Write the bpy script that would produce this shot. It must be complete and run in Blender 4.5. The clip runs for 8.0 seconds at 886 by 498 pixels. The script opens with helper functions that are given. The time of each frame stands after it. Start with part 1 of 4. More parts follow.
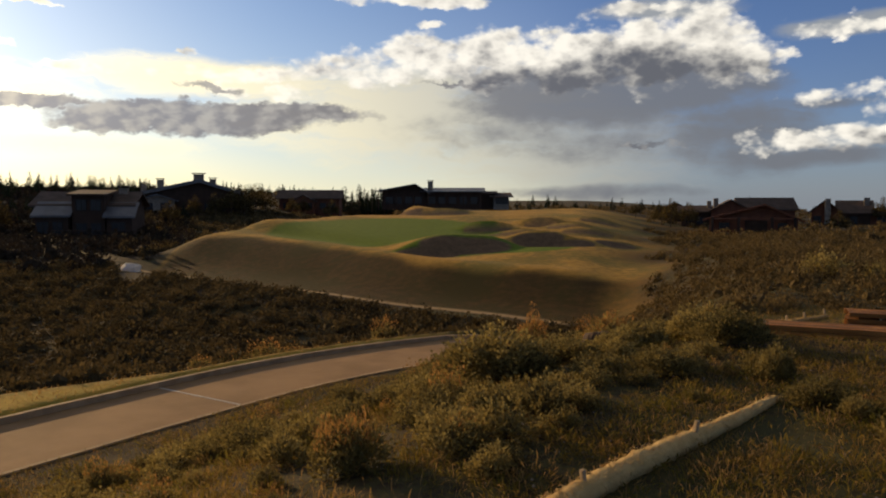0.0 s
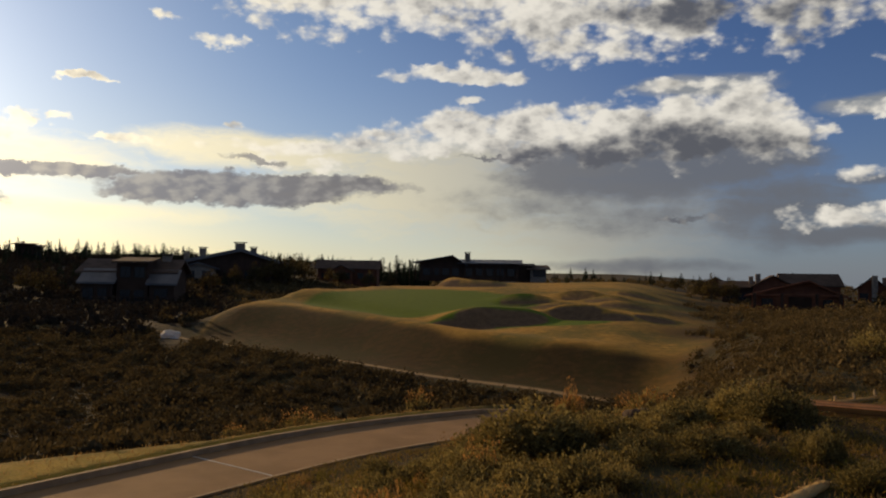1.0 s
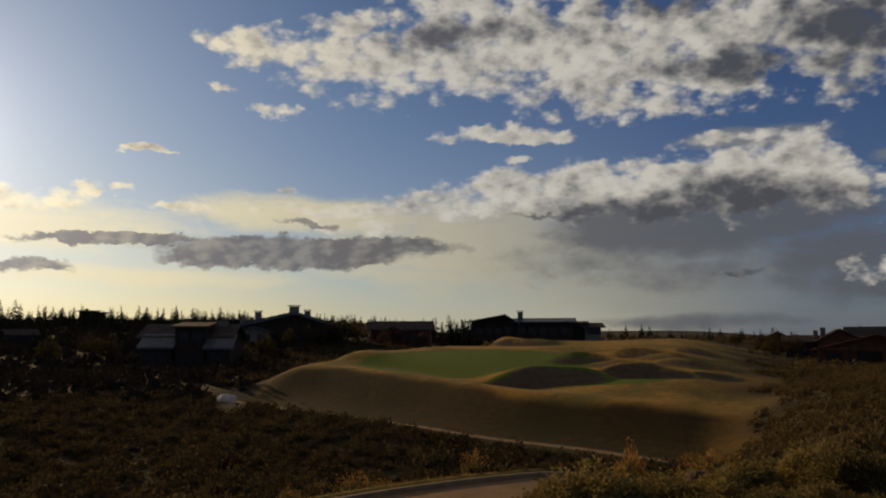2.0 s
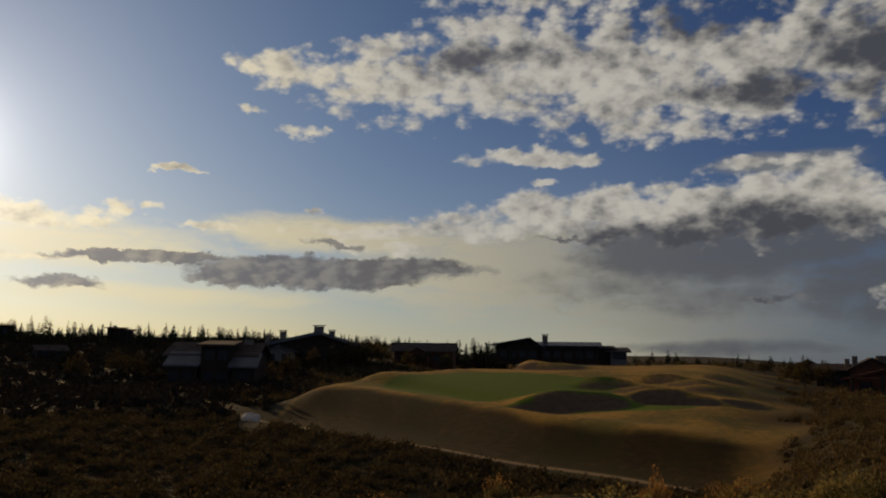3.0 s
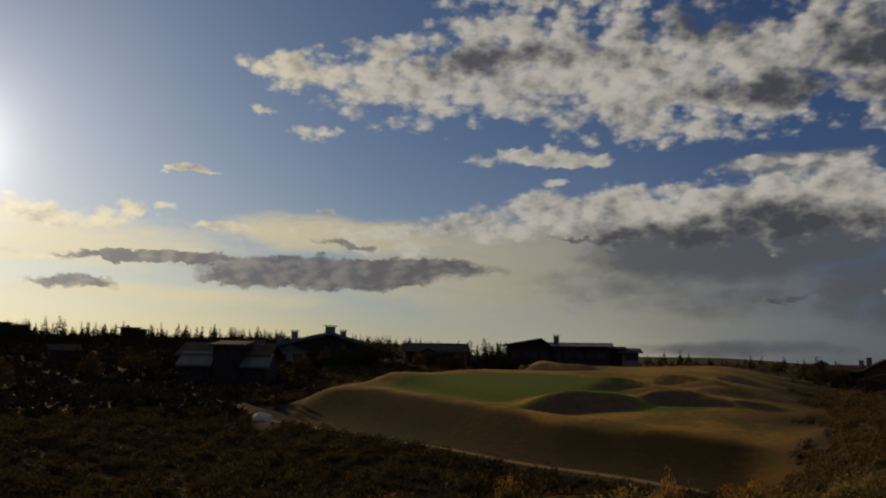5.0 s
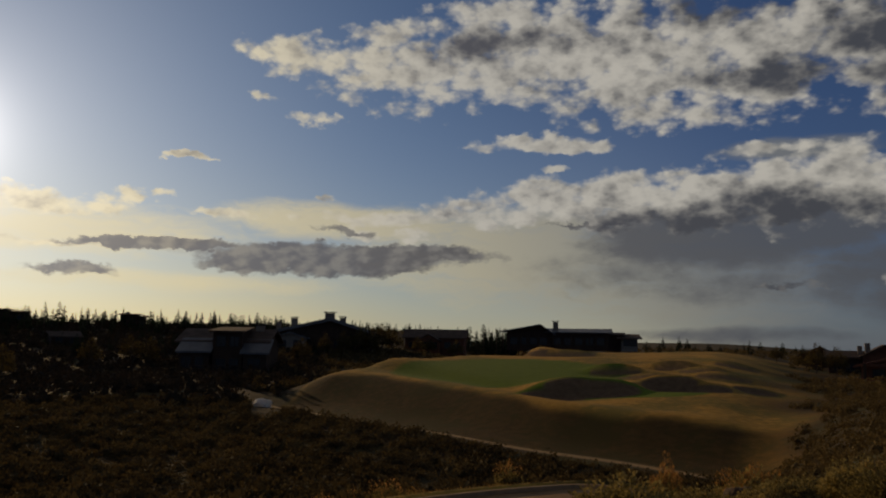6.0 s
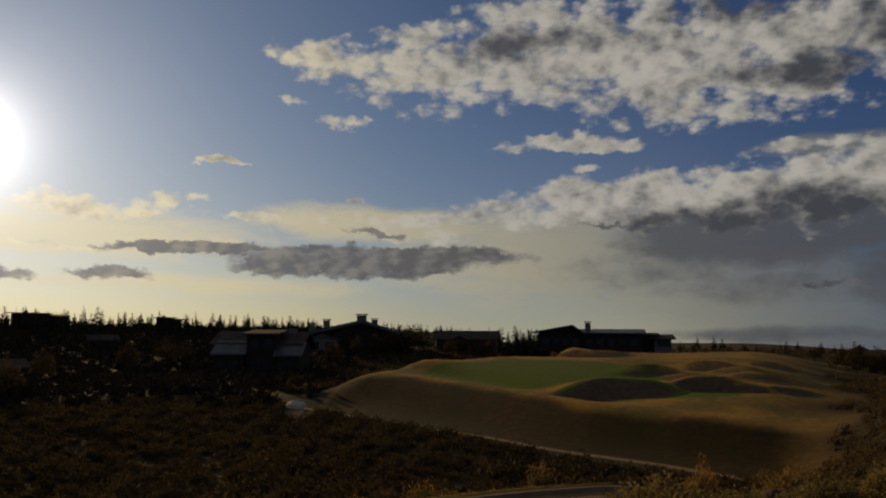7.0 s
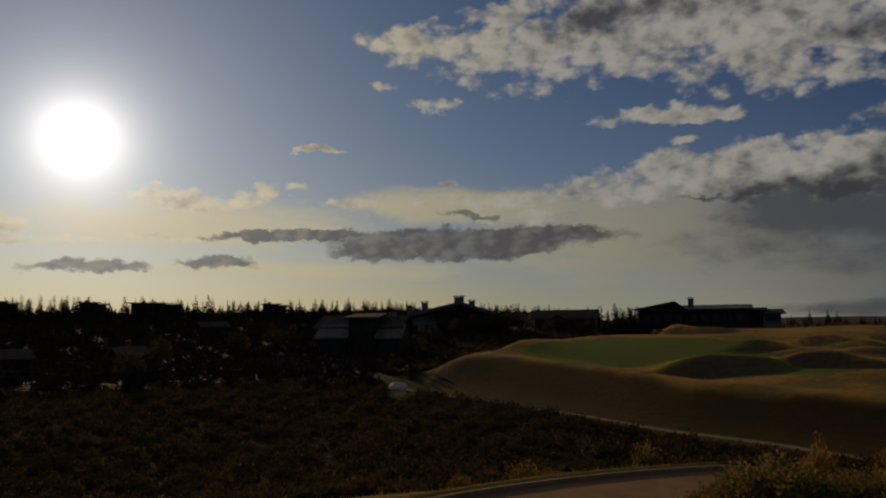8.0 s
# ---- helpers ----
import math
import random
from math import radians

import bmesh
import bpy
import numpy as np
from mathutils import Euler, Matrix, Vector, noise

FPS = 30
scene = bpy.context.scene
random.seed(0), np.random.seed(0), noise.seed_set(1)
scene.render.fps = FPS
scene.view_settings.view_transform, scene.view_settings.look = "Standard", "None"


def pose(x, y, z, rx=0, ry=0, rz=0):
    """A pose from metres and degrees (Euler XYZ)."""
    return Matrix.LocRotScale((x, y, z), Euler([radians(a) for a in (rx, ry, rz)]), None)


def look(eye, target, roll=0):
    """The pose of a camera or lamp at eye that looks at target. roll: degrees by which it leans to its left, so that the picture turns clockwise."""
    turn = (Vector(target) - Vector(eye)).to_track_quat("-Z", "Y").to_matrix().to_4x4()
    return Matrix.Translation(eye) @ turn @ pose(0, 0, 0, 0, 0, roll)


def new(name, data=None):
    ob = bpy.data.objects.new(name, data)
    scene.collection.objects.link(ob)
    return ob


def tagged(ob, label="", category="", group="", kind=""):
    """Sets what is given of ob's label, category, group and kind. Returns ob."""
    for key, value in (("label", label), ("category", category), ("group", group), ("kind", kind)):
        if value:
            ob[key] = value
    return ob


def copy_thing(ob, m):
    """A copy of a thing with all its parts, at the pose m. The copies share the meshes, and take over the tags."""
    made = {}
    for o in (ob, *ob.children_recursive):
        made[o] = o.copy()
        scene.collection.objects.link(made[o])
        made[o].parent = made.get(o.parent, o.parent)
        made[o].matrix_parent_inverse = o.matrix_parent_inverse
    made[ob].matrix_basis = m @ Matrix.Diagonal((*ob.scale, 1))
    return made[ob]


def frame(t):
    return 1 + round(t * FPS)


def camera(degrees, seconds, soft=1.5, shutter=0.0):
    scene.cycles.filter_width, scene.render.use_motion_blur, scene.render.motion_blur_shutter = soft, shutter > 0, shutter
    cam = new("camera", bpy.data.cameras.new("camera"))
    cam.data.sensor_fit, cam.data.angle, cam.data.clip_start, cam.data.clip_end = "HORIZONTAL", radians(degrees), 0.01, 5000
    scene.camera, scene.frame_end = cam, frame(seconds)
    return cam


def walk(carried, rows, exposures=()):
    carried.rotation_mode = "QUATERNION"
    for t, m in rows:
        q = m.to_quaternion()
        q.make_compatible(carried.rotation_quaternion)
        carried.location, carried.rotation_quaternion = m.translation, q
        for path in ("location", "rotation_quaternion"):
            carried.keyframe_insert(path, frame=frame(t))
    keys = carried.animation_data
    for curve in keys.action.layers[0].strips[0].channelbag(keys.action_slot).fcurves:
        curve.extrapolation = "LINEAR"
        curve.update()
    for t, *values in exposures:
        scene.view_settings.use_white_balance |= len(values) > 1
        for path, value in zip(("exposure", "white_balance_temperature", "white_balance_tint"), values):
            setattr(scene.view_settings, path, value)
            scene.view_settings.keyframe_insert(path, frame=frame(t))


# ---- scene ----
EYE = 4.2
cam = camera(59.65, 8.0, soft=2.0)
PATH = [
    (0.0, pose(0, 0, EYE, 86.700, 0.000, 0.000)),
    (0.5, pose(0, 0, EYE, 89.040, -0.589, 0.078)),
    (1.0, pose(0, 0, EYE, 91.982, -0.785, 2.738)),
    (1.5, pose(0, 0, EYE, 94.748, -0.094, 5.298)),
    (3.0, pose(0, 0, EYE, 97.992, -0.721, 8.383)),
    (3.5, pose(0, 0, EYE, 98.783, -1.273, 9.657)),
    (4.0, pose(0, 0, EYE, 98.833, -1.073, 9.774)),
    (4.5, pose(0, 0, EYE, 98.637, -0.865, 9.299)),
    (6.0, pose(0, 0, EYE, 97.000, -0.801, 9.162)),
    (6.5, pose(0, 0, EYE, 97.169, -0.603, 9.720)),
    (7.0, pose(0, 0, EYE, 97.076, -0.481, 11.482)),
    (7.5, pose(0, 0, EYE, 96.404, 0.195, 13.640)),
    (8.0, pose(0, 0, EYE, 95.681, 0.722, 18.693)),
]
walk(cam, PATH, exposures=[(0.0, 0.3), (0.5, 0.14), (1.0, -0.08), (1.5, -0.42), (3.0, -0.8), (3.5, -0.88), (6.0, -0.96), (7.0, -1.06), (7.5, -1.2), (8.0, -1.5)])

# ---- sun and sky ----
SUN_AZ, SUN_EL = 44.2, 12.8          # degrees to the left of +y, and above the horizon
SUN_DIR = Vector((-math.sin(radians(SUN_AZ)) * math.cos(radians(SUN_EL)), math.cos(radians(SUN_AZ)) * math.cos(radians(SUN_EL)), math.sin(radians(SUN_EL))))
sun = new("sun", bpy.data.lights.new("sun", "SUN"))
sun.data.energy, sun.data.angle, sun.data.color = 3.6, radians(0.53), (1.0, 0.66, 0.31)
sun.matrix_world = look(SUN_DIR * 200, (0, 0, 0))


class Nodes:
    """Short calls for building a node tree."""

    def __init__(self, tree):
        self.tree = tree
        tree.nodes.clear()

    def add(self, kind, ins=(), **props):
        n = self.tree.nodes.new(kind)
        for k, v in props.items():
            setattr(n, k, v)
        for k, v in dict(ins).items():
            self.put(n.inputs[k], v)
        return n

    def put(self, socket, v):
        if isinstance(v, bpy.types.NodeSocket):
            self.tree.links.new(v, socket)
        elif v is not None:
            if socket.type == "RGBA" and len(v) == 3:
                v = (*v, 1)
            socket.default_value = v

    def math(self, op, a, b=None, c=None, clamp=False):
        n = self.add("ShaderNodeMath", operation=op, use_clamp=clamp)
        for i, v in enumerate((a, b, c)):
            self.put(n.inputs[i], v)
        return n.outputs[0]

    def vec(self, op, a, b=None, c=None, out=0):
        n = self.add("ShaderNodeVectorMath", operation=op)
        for i, v in enumerate((a, b, c)):
            self.put(n.inputs[i], v)
        return n.outputs[out]

    def smooth(self, v, lo, hi, a=0.0, b=1.0):
        n = self.add("ShaderNodeMapRange", {0: v, 1: lo, 2: hi, 3: a, 4: b}, interpolation_type="SMOOTHSTEP")
        return n.outputs[0]

    def mix(self, f, a, b, blend="MIX"):
        n = self.add("ShaderNodeMix", data_type="RGBA", blend_type=blend)
        self.put(n.inputs[0], f), self.put(n.inputs[6], a), self.put(n.inputs[7], b)
        return n.outputs[2]

    def noise(self, vector, scale, detail=4, rough=0.5, distortion=0.0, out=0):
        n = self.add("ShaderNodeTexNoise", {"Vector": vector, "Scale": scale, "Detail": detail, "Roughness": rough, "Distortion": distortion})
        return n.outputs[out]


def make_world():
    world = bpy.data.worlds.new("world")
    scene.world = world
    world.use_nodes = True
    N = Nodes(world.node_tree)
    d = N.add("ShaderNodeTexCoord").outputs["Generated"]
    xyz = N.add("ShaderNodeSeparateXYZ", {0: d}).outputs
    az = N.math("DEGREES", N.math("ARCTAN2", N.math("MULTIPLY", xyz[0], -1), xyz[1]))
    el = N.math("DEGREES", N.math("ARCSINE", xyz[2]))
    raw = N.add("ShaderNodeCombineXYZ", {0: az, 1: el}).outputs[0]
    flat = N.vec("MULTIPLY", raw, (1, 1.55, 0))
    # ragged outlines: the angles are shifted by three scales of noise
    half = (-0.5, -0.5, -0.5)
    slow = N.vec("ADD", N.noise(flat, 0.13, 2, 0.5, out=1), half)
    mid = N.vec("ADD", N.noise(flat, 0.55, 3, 0.55, out=1), half)
    fine = N.vec("ADD", N.noise(flat, 2.1, 4, 0.6, out=1), half)
    gentle = N.vec("MULTIPLY_ADD", slow, (4.0, 1.4, 0), raw)
    ang = N.vec("MULTIPLY_ADD", mid, (2.6, 1.5, 0), gentle)
    ang = N.vec("MULTIPLY_ADD", fine, (0.5, 0.4, 0), ang)

    def puffs(where):
        """Heaped, cauliflower-like relief: rounded cells over cloudy noise."""
        cells = N.add("ShaderNodeTexVoronoi", {"Vector": N.vec("MULTIPLY_ADD", fine, (0.45, 0.45, 0), where), "Scale": 0.46, "Detail": 2.0, "Roughness": 0.5, "Lacunarity": 2.2, "Smoothness": 0.5}, feature="SMOOTH_F1", voronoi_dimensions="2D").outputs["Distance"]
        cloudy = N.noise(where, 0.30, 6, 0.5)
        return N.math("ADD", N.math("MULTIPLY_ADD", cells, -1.5, 0.62), N.math("MULTIPLY_ADD", cloudy, 3.4, -1.7))

    to_sun = N.vec("NORMALIZE", N.vec("SUBTRACT", (SUN_AZ, SUN_EL * 1.55, 0), flat))
    relief = puffs(flat)
    behind = puffs(N.vec("MULTIPLY_ADD", to_sun, (0.75, 0.75, 0), flat))
    lit_side = N.math("SUBTRACT", relief, behind)
    streak = N.noise(N.vec("MULTIPLY", ang, (0.22, 1.3, 0)), 0.8, 5, 0.55)

    def field(blobs, where, floor=-1.6):
        best = floor
        for a, e, ra, re, w in blobs:
            q = N.vec("MULTIPLY_ADD", where, (1 / ra, 1 / re, 0), (-a / ra, -e / re, 0))
            q = N.vec("DOT_PRODUCT", q, q, out=1)
            best = N.math("SMOOTH_MAX", best, N.math("MULTIPLY_ADD", q, -w, w), 0.25)
        return best

    near_sun = N.smooth(N.math("ABSOLUTE", N.math("SUBTRACT", az, SUN_AZ)), 8, 64, 1, 0)
    sky = N.add("ShaderNodeTexSky", sky_type="NISHITA", sun_disc=False, sun_elevation=radians(SUN_EL), sun_rotation=radians(-SUN_AZ), altitude=1900, air_density=1.0, dust_density=0.8, ozone_density=2.0).outputs[0]
    sky = N.mix(1.0, sky, N.mix(near_sun, (SKY * 0.56, SKY * 0.66, SKY * 0.92), (SKY * 0.95, SKY * 1.05, SKY * 1.15)), "MULTIPLY")
    # haze low over the land, warm towards the sun
    haze = N.mix(near_sun, (0.19, 0.21, 0.24), (1.25, 0.98, 0.46))
    haze = N.mix(N.smooth(N.math("ABSOLUTE", N.math("SUBTRACT", az, 4)), 4, 20, 0.75, 0), haze, (0.74, 0.69, 0.50))
    veil = N.math("POWER", 2.718, N.math("MULTIPLY", N.math("MAXIMUM", el, 0), -0.17))
    sky = N.mix(N.math("MULTIPLY", veil, 0.92), sky, haze)
    lit = N.mix(N.smooth(N.math("ABSOLUTE", N.math("SUBTRACT", az, SUN_AZ)), 4, 38, 1, 0), (0.86, 0.81, 0.71), (1.40, 1.20, 0.76))
    dim = N.mix(near_sun, (0.105, 0.11, 0.128), (0.17, 0.162, 0.18))
    # soft sheets of thin cloud, drawn out along the wind
    sheet = N.smooth(N.math("ADD", field(VEILS, gentle), N.math("MULTIPLY_ADD", streak, 1.6, -0.8)), -0.3, 0.9)
    sky = N.mix(N.math("MULTIPLY", sheet, 0.78), sky, N.mix(near_sun, (0.30, 0.305, 0.295), (1.28, 1.08, 0.62)))
    # grey rain bases behind and under the heaps
    murk = N.smooth(N.math("ADD", field(MURK, gentle), N.math("MULTIPLY_ADD", streak, 1.0, N.math("MULTIPLY_ADD", relief, 0.22, -0.5))), -0.45, 0.9)
    sky = N.mix(N.math("MULTIPLY", murk, 0.9), sky, N.mix(0.12, dim, (0.40, 0.42, 0.44)))
    # heaped clouds: bright where they are thin or turned to the sun, grey where thick
    body = N.math("ADD", field(CLOUDS, ang), relief)
    cover = N.smooth(body, -0.35, 1.0)
    thick = N.math("MINIMUM", body, 2.2)
    depth = N.math("ADD", N.math("MULTIPLY_ADD", relief, 0.28, field(SHADES, gentle, -0.15)), N.math("MULTIPLY_ADD", lit_side, -0.8, N.math("MULTIPLY_ADD", thick, 0.34, -0.35)))
    belly = N.noise(N.vec("MULTIPLY", ang, (0.55, 1.25, 0)), 0.33, 4, 0.5)
    depth = N.math("ADD", depth, N.math("MULTIPLY_ADD", belly, 2.4, -1.15))
    shade = N.smooth(depth, -0.85, 1.5)
    sky = N.mix(N.math("MULTIPLY", cover, 0.97), sky, N.mix(shade, lit, dim))
    # thin dark bars of cloud low down
    bars = N.smooth(N.math("ADD", field(BARS, N.vec("MULTIPLY_ADD", fine, (0.3, 0.3, 0), ang)), N.math("MULTIPLY_ADD", relief, 0.28, N.math("MULTIPLY_ADD", streak, 1.2, -0.6))), -0.35, 0.75)
    sky = N.mix(N.math("MULTIPLY", bars, 0.92), sky, N.mix(N.smooth(N.math("MULTIPLY_ADD", lit_side, -0.35, streak), 0.1, 0.75), N.mix(0.22, dim, lit), dim))
    # the glow round the sun
    cosine = N.vec("DOT_PRODUCT", d, tuple(SUN_DIR), out=1)
    off = N.math("DEGREES", N.math("ARCCOSINE", N.math("MINIMUM", cosine, 1.0)))
    glow = N.math("ADD", N.math("MULTIPLY", N.math("POWER", 2.718, N.math("MULTIPLY", off, -0.62)), 7), N.math("MULTIPLY", N.math("POWER", 2.718, N.math("MULTIPLY", off, -0.11)), 0.85))
    sky = N.mix(1.0, sky, N.mix(1.0, (1, 0.92, 0.86), N.add("ShaderNodeCombineXYZ", {0: glow, 1: glow, 2: glow}).outputs[0], "MULTIPLY"), "ADD")
    bg = N.add("ShaderNodeBackground", {"Color": sky, "Strength": 1.0})
    out = N.add("ShaderNodeOutputWorld")
    world.node_tree.links.new(bg.outputs[0], out.inputs[0])


SKY = 0.085
# azimuth, elevation, half width, half height (degrees), weight
VEILS = [(2, 6.6, 15, 4.0, 1.0), (-9, 4.0, 12, 3.2, 0.8), (16, 8.8, 11, 1.5, 1.1), (37, 7.4, 13, 2.0, 0.8), (30, 4.0, 12, 0.7, 0.6), (32, 6.9, 9, 0.5, 0.9), (-15.5, 13.6, 5.5, 0.9, 1.0), (-28, 11.6, 5, 0.8, 1.0)]
MURK = [(-10, 7.8, 9.5, 2.9, 1.4), (-16.5, 8.6, 7.5, 3.0, 1.4), (-5, 5.4, 7, 1.6, 0.35), (-12, 4.6, 8, 1.6, 0.4), (-21, 5.0, 6, 3.0, 0.9), (-11, 0.9, 7, 0.6, 0.8), (-26, 3.2, 8, 0.8, 0.9), (-25, 6.9, 5, 0.5, 0.7)]
BARS = [(17.5, 6.0, 10.5, 1.25, 2.0), (11, 6.5, 6.5, 0.85, 1.7), (23.5, 5.6, 4.5, 0.9, 1.7), (29, 6.6, 7, 0.4, 1.7), (17, 8.15, 2.4, 0.28, 1.1), (35, 4.6, 3.0, 0.5, 1.2), (43.5, 4.4, 4.0, 0.55, 1.3), (-2, 8.75, 3.8, 0.22, 1.2), (-15, 4.3, 3, 0.3, 0.8)]
CLOUDS = [
    # unseen deck overhead, added to make the fill light on the ground neutral
    (0, 62, 500, 30, 1.5),
    (19, 20.7, 6, 1.7, 1.3), (12, 20.2, 7, 3.5, 1.6), (4, 21.5, 8, 4.6, 1.9), (-4, 20.5, 9, 5.0, 1.9), (-13, 20.0, 9, 4.6, 1.9), (-22, 20.5, 9, 5.2, 1.8), (0, 27, 13, 3.5, 1.4), (-8, 16.4, 6, 1.4, 1.2), (-32, 21, 10, 7, 1.4),
    (18.8, 16.3, 2.6, 0.6, 1.6), (2.0, 14.8, 6.4, 0.75, 1.7), (27.6, 12.95, 1.6, 0.34, 2.3), (-15.5, 13.7, 4.6, 0.7, 1.0), (22.6, 17.8, 1.4, 0.5, 1.0),
    (5.5, 9.8, 5.0, 1.5, 1.3), (1.5, 10.5, 4.5, 2.0, 1.8), (-3.5, 10.4, 5.0, 2.5, 2.2), (-9.5, 10.4, 5.0, 2.8, 2.4), (-14, 10.6, 5.0, 3.0, 2.4), (-19, 11.0, 5, 3.2, 2.0), (1, 12.8, 1.3, 0.45, 1.3),
    (14.5, 9.2, 6.5, 0.65, 1.3), (25, 9.0, 4, 0.42, 1.3), (12.5, 8.1, 5, 0.7, 1.4), (18, 10.6, 0.9, 0.3, 1.2),
    (36.5, 9.2, 6, 0.95, 1.5), (32.5, 9.9, 3.2, 0.6, 1.3), (29.6, 10.2, 1.2, 0.4, 1.2), (36, 6.4, 9, 0.35, 1.2), (49, 7.0, 4, 0.7, 1.3), (48, 6.0, 4, 0.4, 1.2), (52, 6.2, 4, 0.8, 1.1),
    (-24.5, 4.4, 4.5, 0.8, 1.3), (-29, 4.6, 4, 1.2, 1.4), (-28.6, 7.5, 2.4, 0.7, 1.4), (-24.5, 7.2, 2.6, 0.6, 1.2), (-22, 8.9, 1.8, 0.6, 1.2), (-23.4, 10.2, 1.6, 0.6, 1.2), (-27.3, 11.4, 4, 0.6, 1.2), (-33, 6, 5, 2, 1.0),
]
SHADES = [
    # greys the added overhead deck, so that less fill reaches the ground
    (0, 62, 500, 30, 1.6),
    (6.5, 22.0, 6.5, 1.5, 1.1), (-1, 21.6, 4, 1.0, 0.6), (-15, 18.8, 7, 1.8, 1.2), (-12, 23.6, 8, 1.8, 1.2), (-22, 20, 6, 5, 1.2), (0, 27, 12, 2.0, 0.6), (-5, 17.4, 5, 1.2, 0.3),
    (-7, 8.3, 9, 1.9, 1.5), (-15, 8.9, 8, 2.4, 1.6), (-26, 3.4, 8, 0.7, 0.9), (-25, 6.7, 6, 0.5, 0.7), (36.5, 8.6, 6, 0.3, 0.2), (-31, 20, 9, 8, 0.7),
]
make_world()


# ---- materials ----
def material(name, colour, second=None, scale=4.0, rough=0.8, bump=0.15, fine=40.0, metal=0.0, per_piece=0.15, translucent=0.0, spec=0.12):
    """A weathered surface: two colours at two scales of noise, varied from piece to piece, with fine relief."""
    mat = bpy.data.materials.new(name)
    mat.use_nodes = True
    N = Nodes(mat.node_tree)
    p = N.add("ShaderNodeTexCoord").outputs["Object"]
    big, small = N.noise(p, scale, 4, 0.55), N.noise(p, fine, 3, 0.6)
    second = second or tuple(c * 0.6 for c in colour)
    c = N.mix(N.smooth(N.math("ADD", big, N.math("MULTIPLY_ADD", small, 0.6, -0.3)), 0.3, 0.7), colour, second)
    if per_piece:
        r = N.math("ADD", N.add("ShaderNodeObjectInfo").outputs["Random"], N.add("ShaderNodeNewGeometry").outputs["Random Per Island"])
        c = N.mix(1.0, c, N.add("ShaderNodeCombineColor", {i: N.math("MULTIPLY_ADD", r, per_piece * (2, 1.7, 1.3)[i], 1 - 2 * per_piece) for i in range(3)}).outputs[0], "MULTIPLY")
    b = N.add("ShaderNodeBsdfPrincipled", {"Base Color": c, "Roughness": N.math("MULTIPLY_ADD", small, 0.2, rough - 0.1), "Metallic": metal, "Specular IOR Level": spec})
    if bump:
        N.put(b.inputs["Normal"], N.add("ShaderNodeBump", {"Height": N.math("ADD", small, big), "Strength": bump, "Distance": 0.03}).outputs[0])
    surface = b.outputs[0]
    if translucent:
        t = N.add("ShaderNodeBsdfTranslucent", {"Color": c})
        surface = N.add("ShaderNodeMixShader", {0: translucent, 1: surface, 2: t.outputs[0]}).outputs[0]
    out = N.add("ShaderNodeOutputMaterial", {0: surface})
    return mat


def glass_material():
    mat = bpy.data.materials.new("window_glass")
    mat.use_nodes = True
    N = Nodes(mat.node_tree)
    b = N.add("ShaderNodeBsdfPrincipled", {"Base Color": (0.02, 0.022, 0.025), "Roughness": 0.22, "Specular IOR Level": 0.35})
    N.add("ShaderNodeOutputMaterial", {0: b.outputs[0]})
    return mat


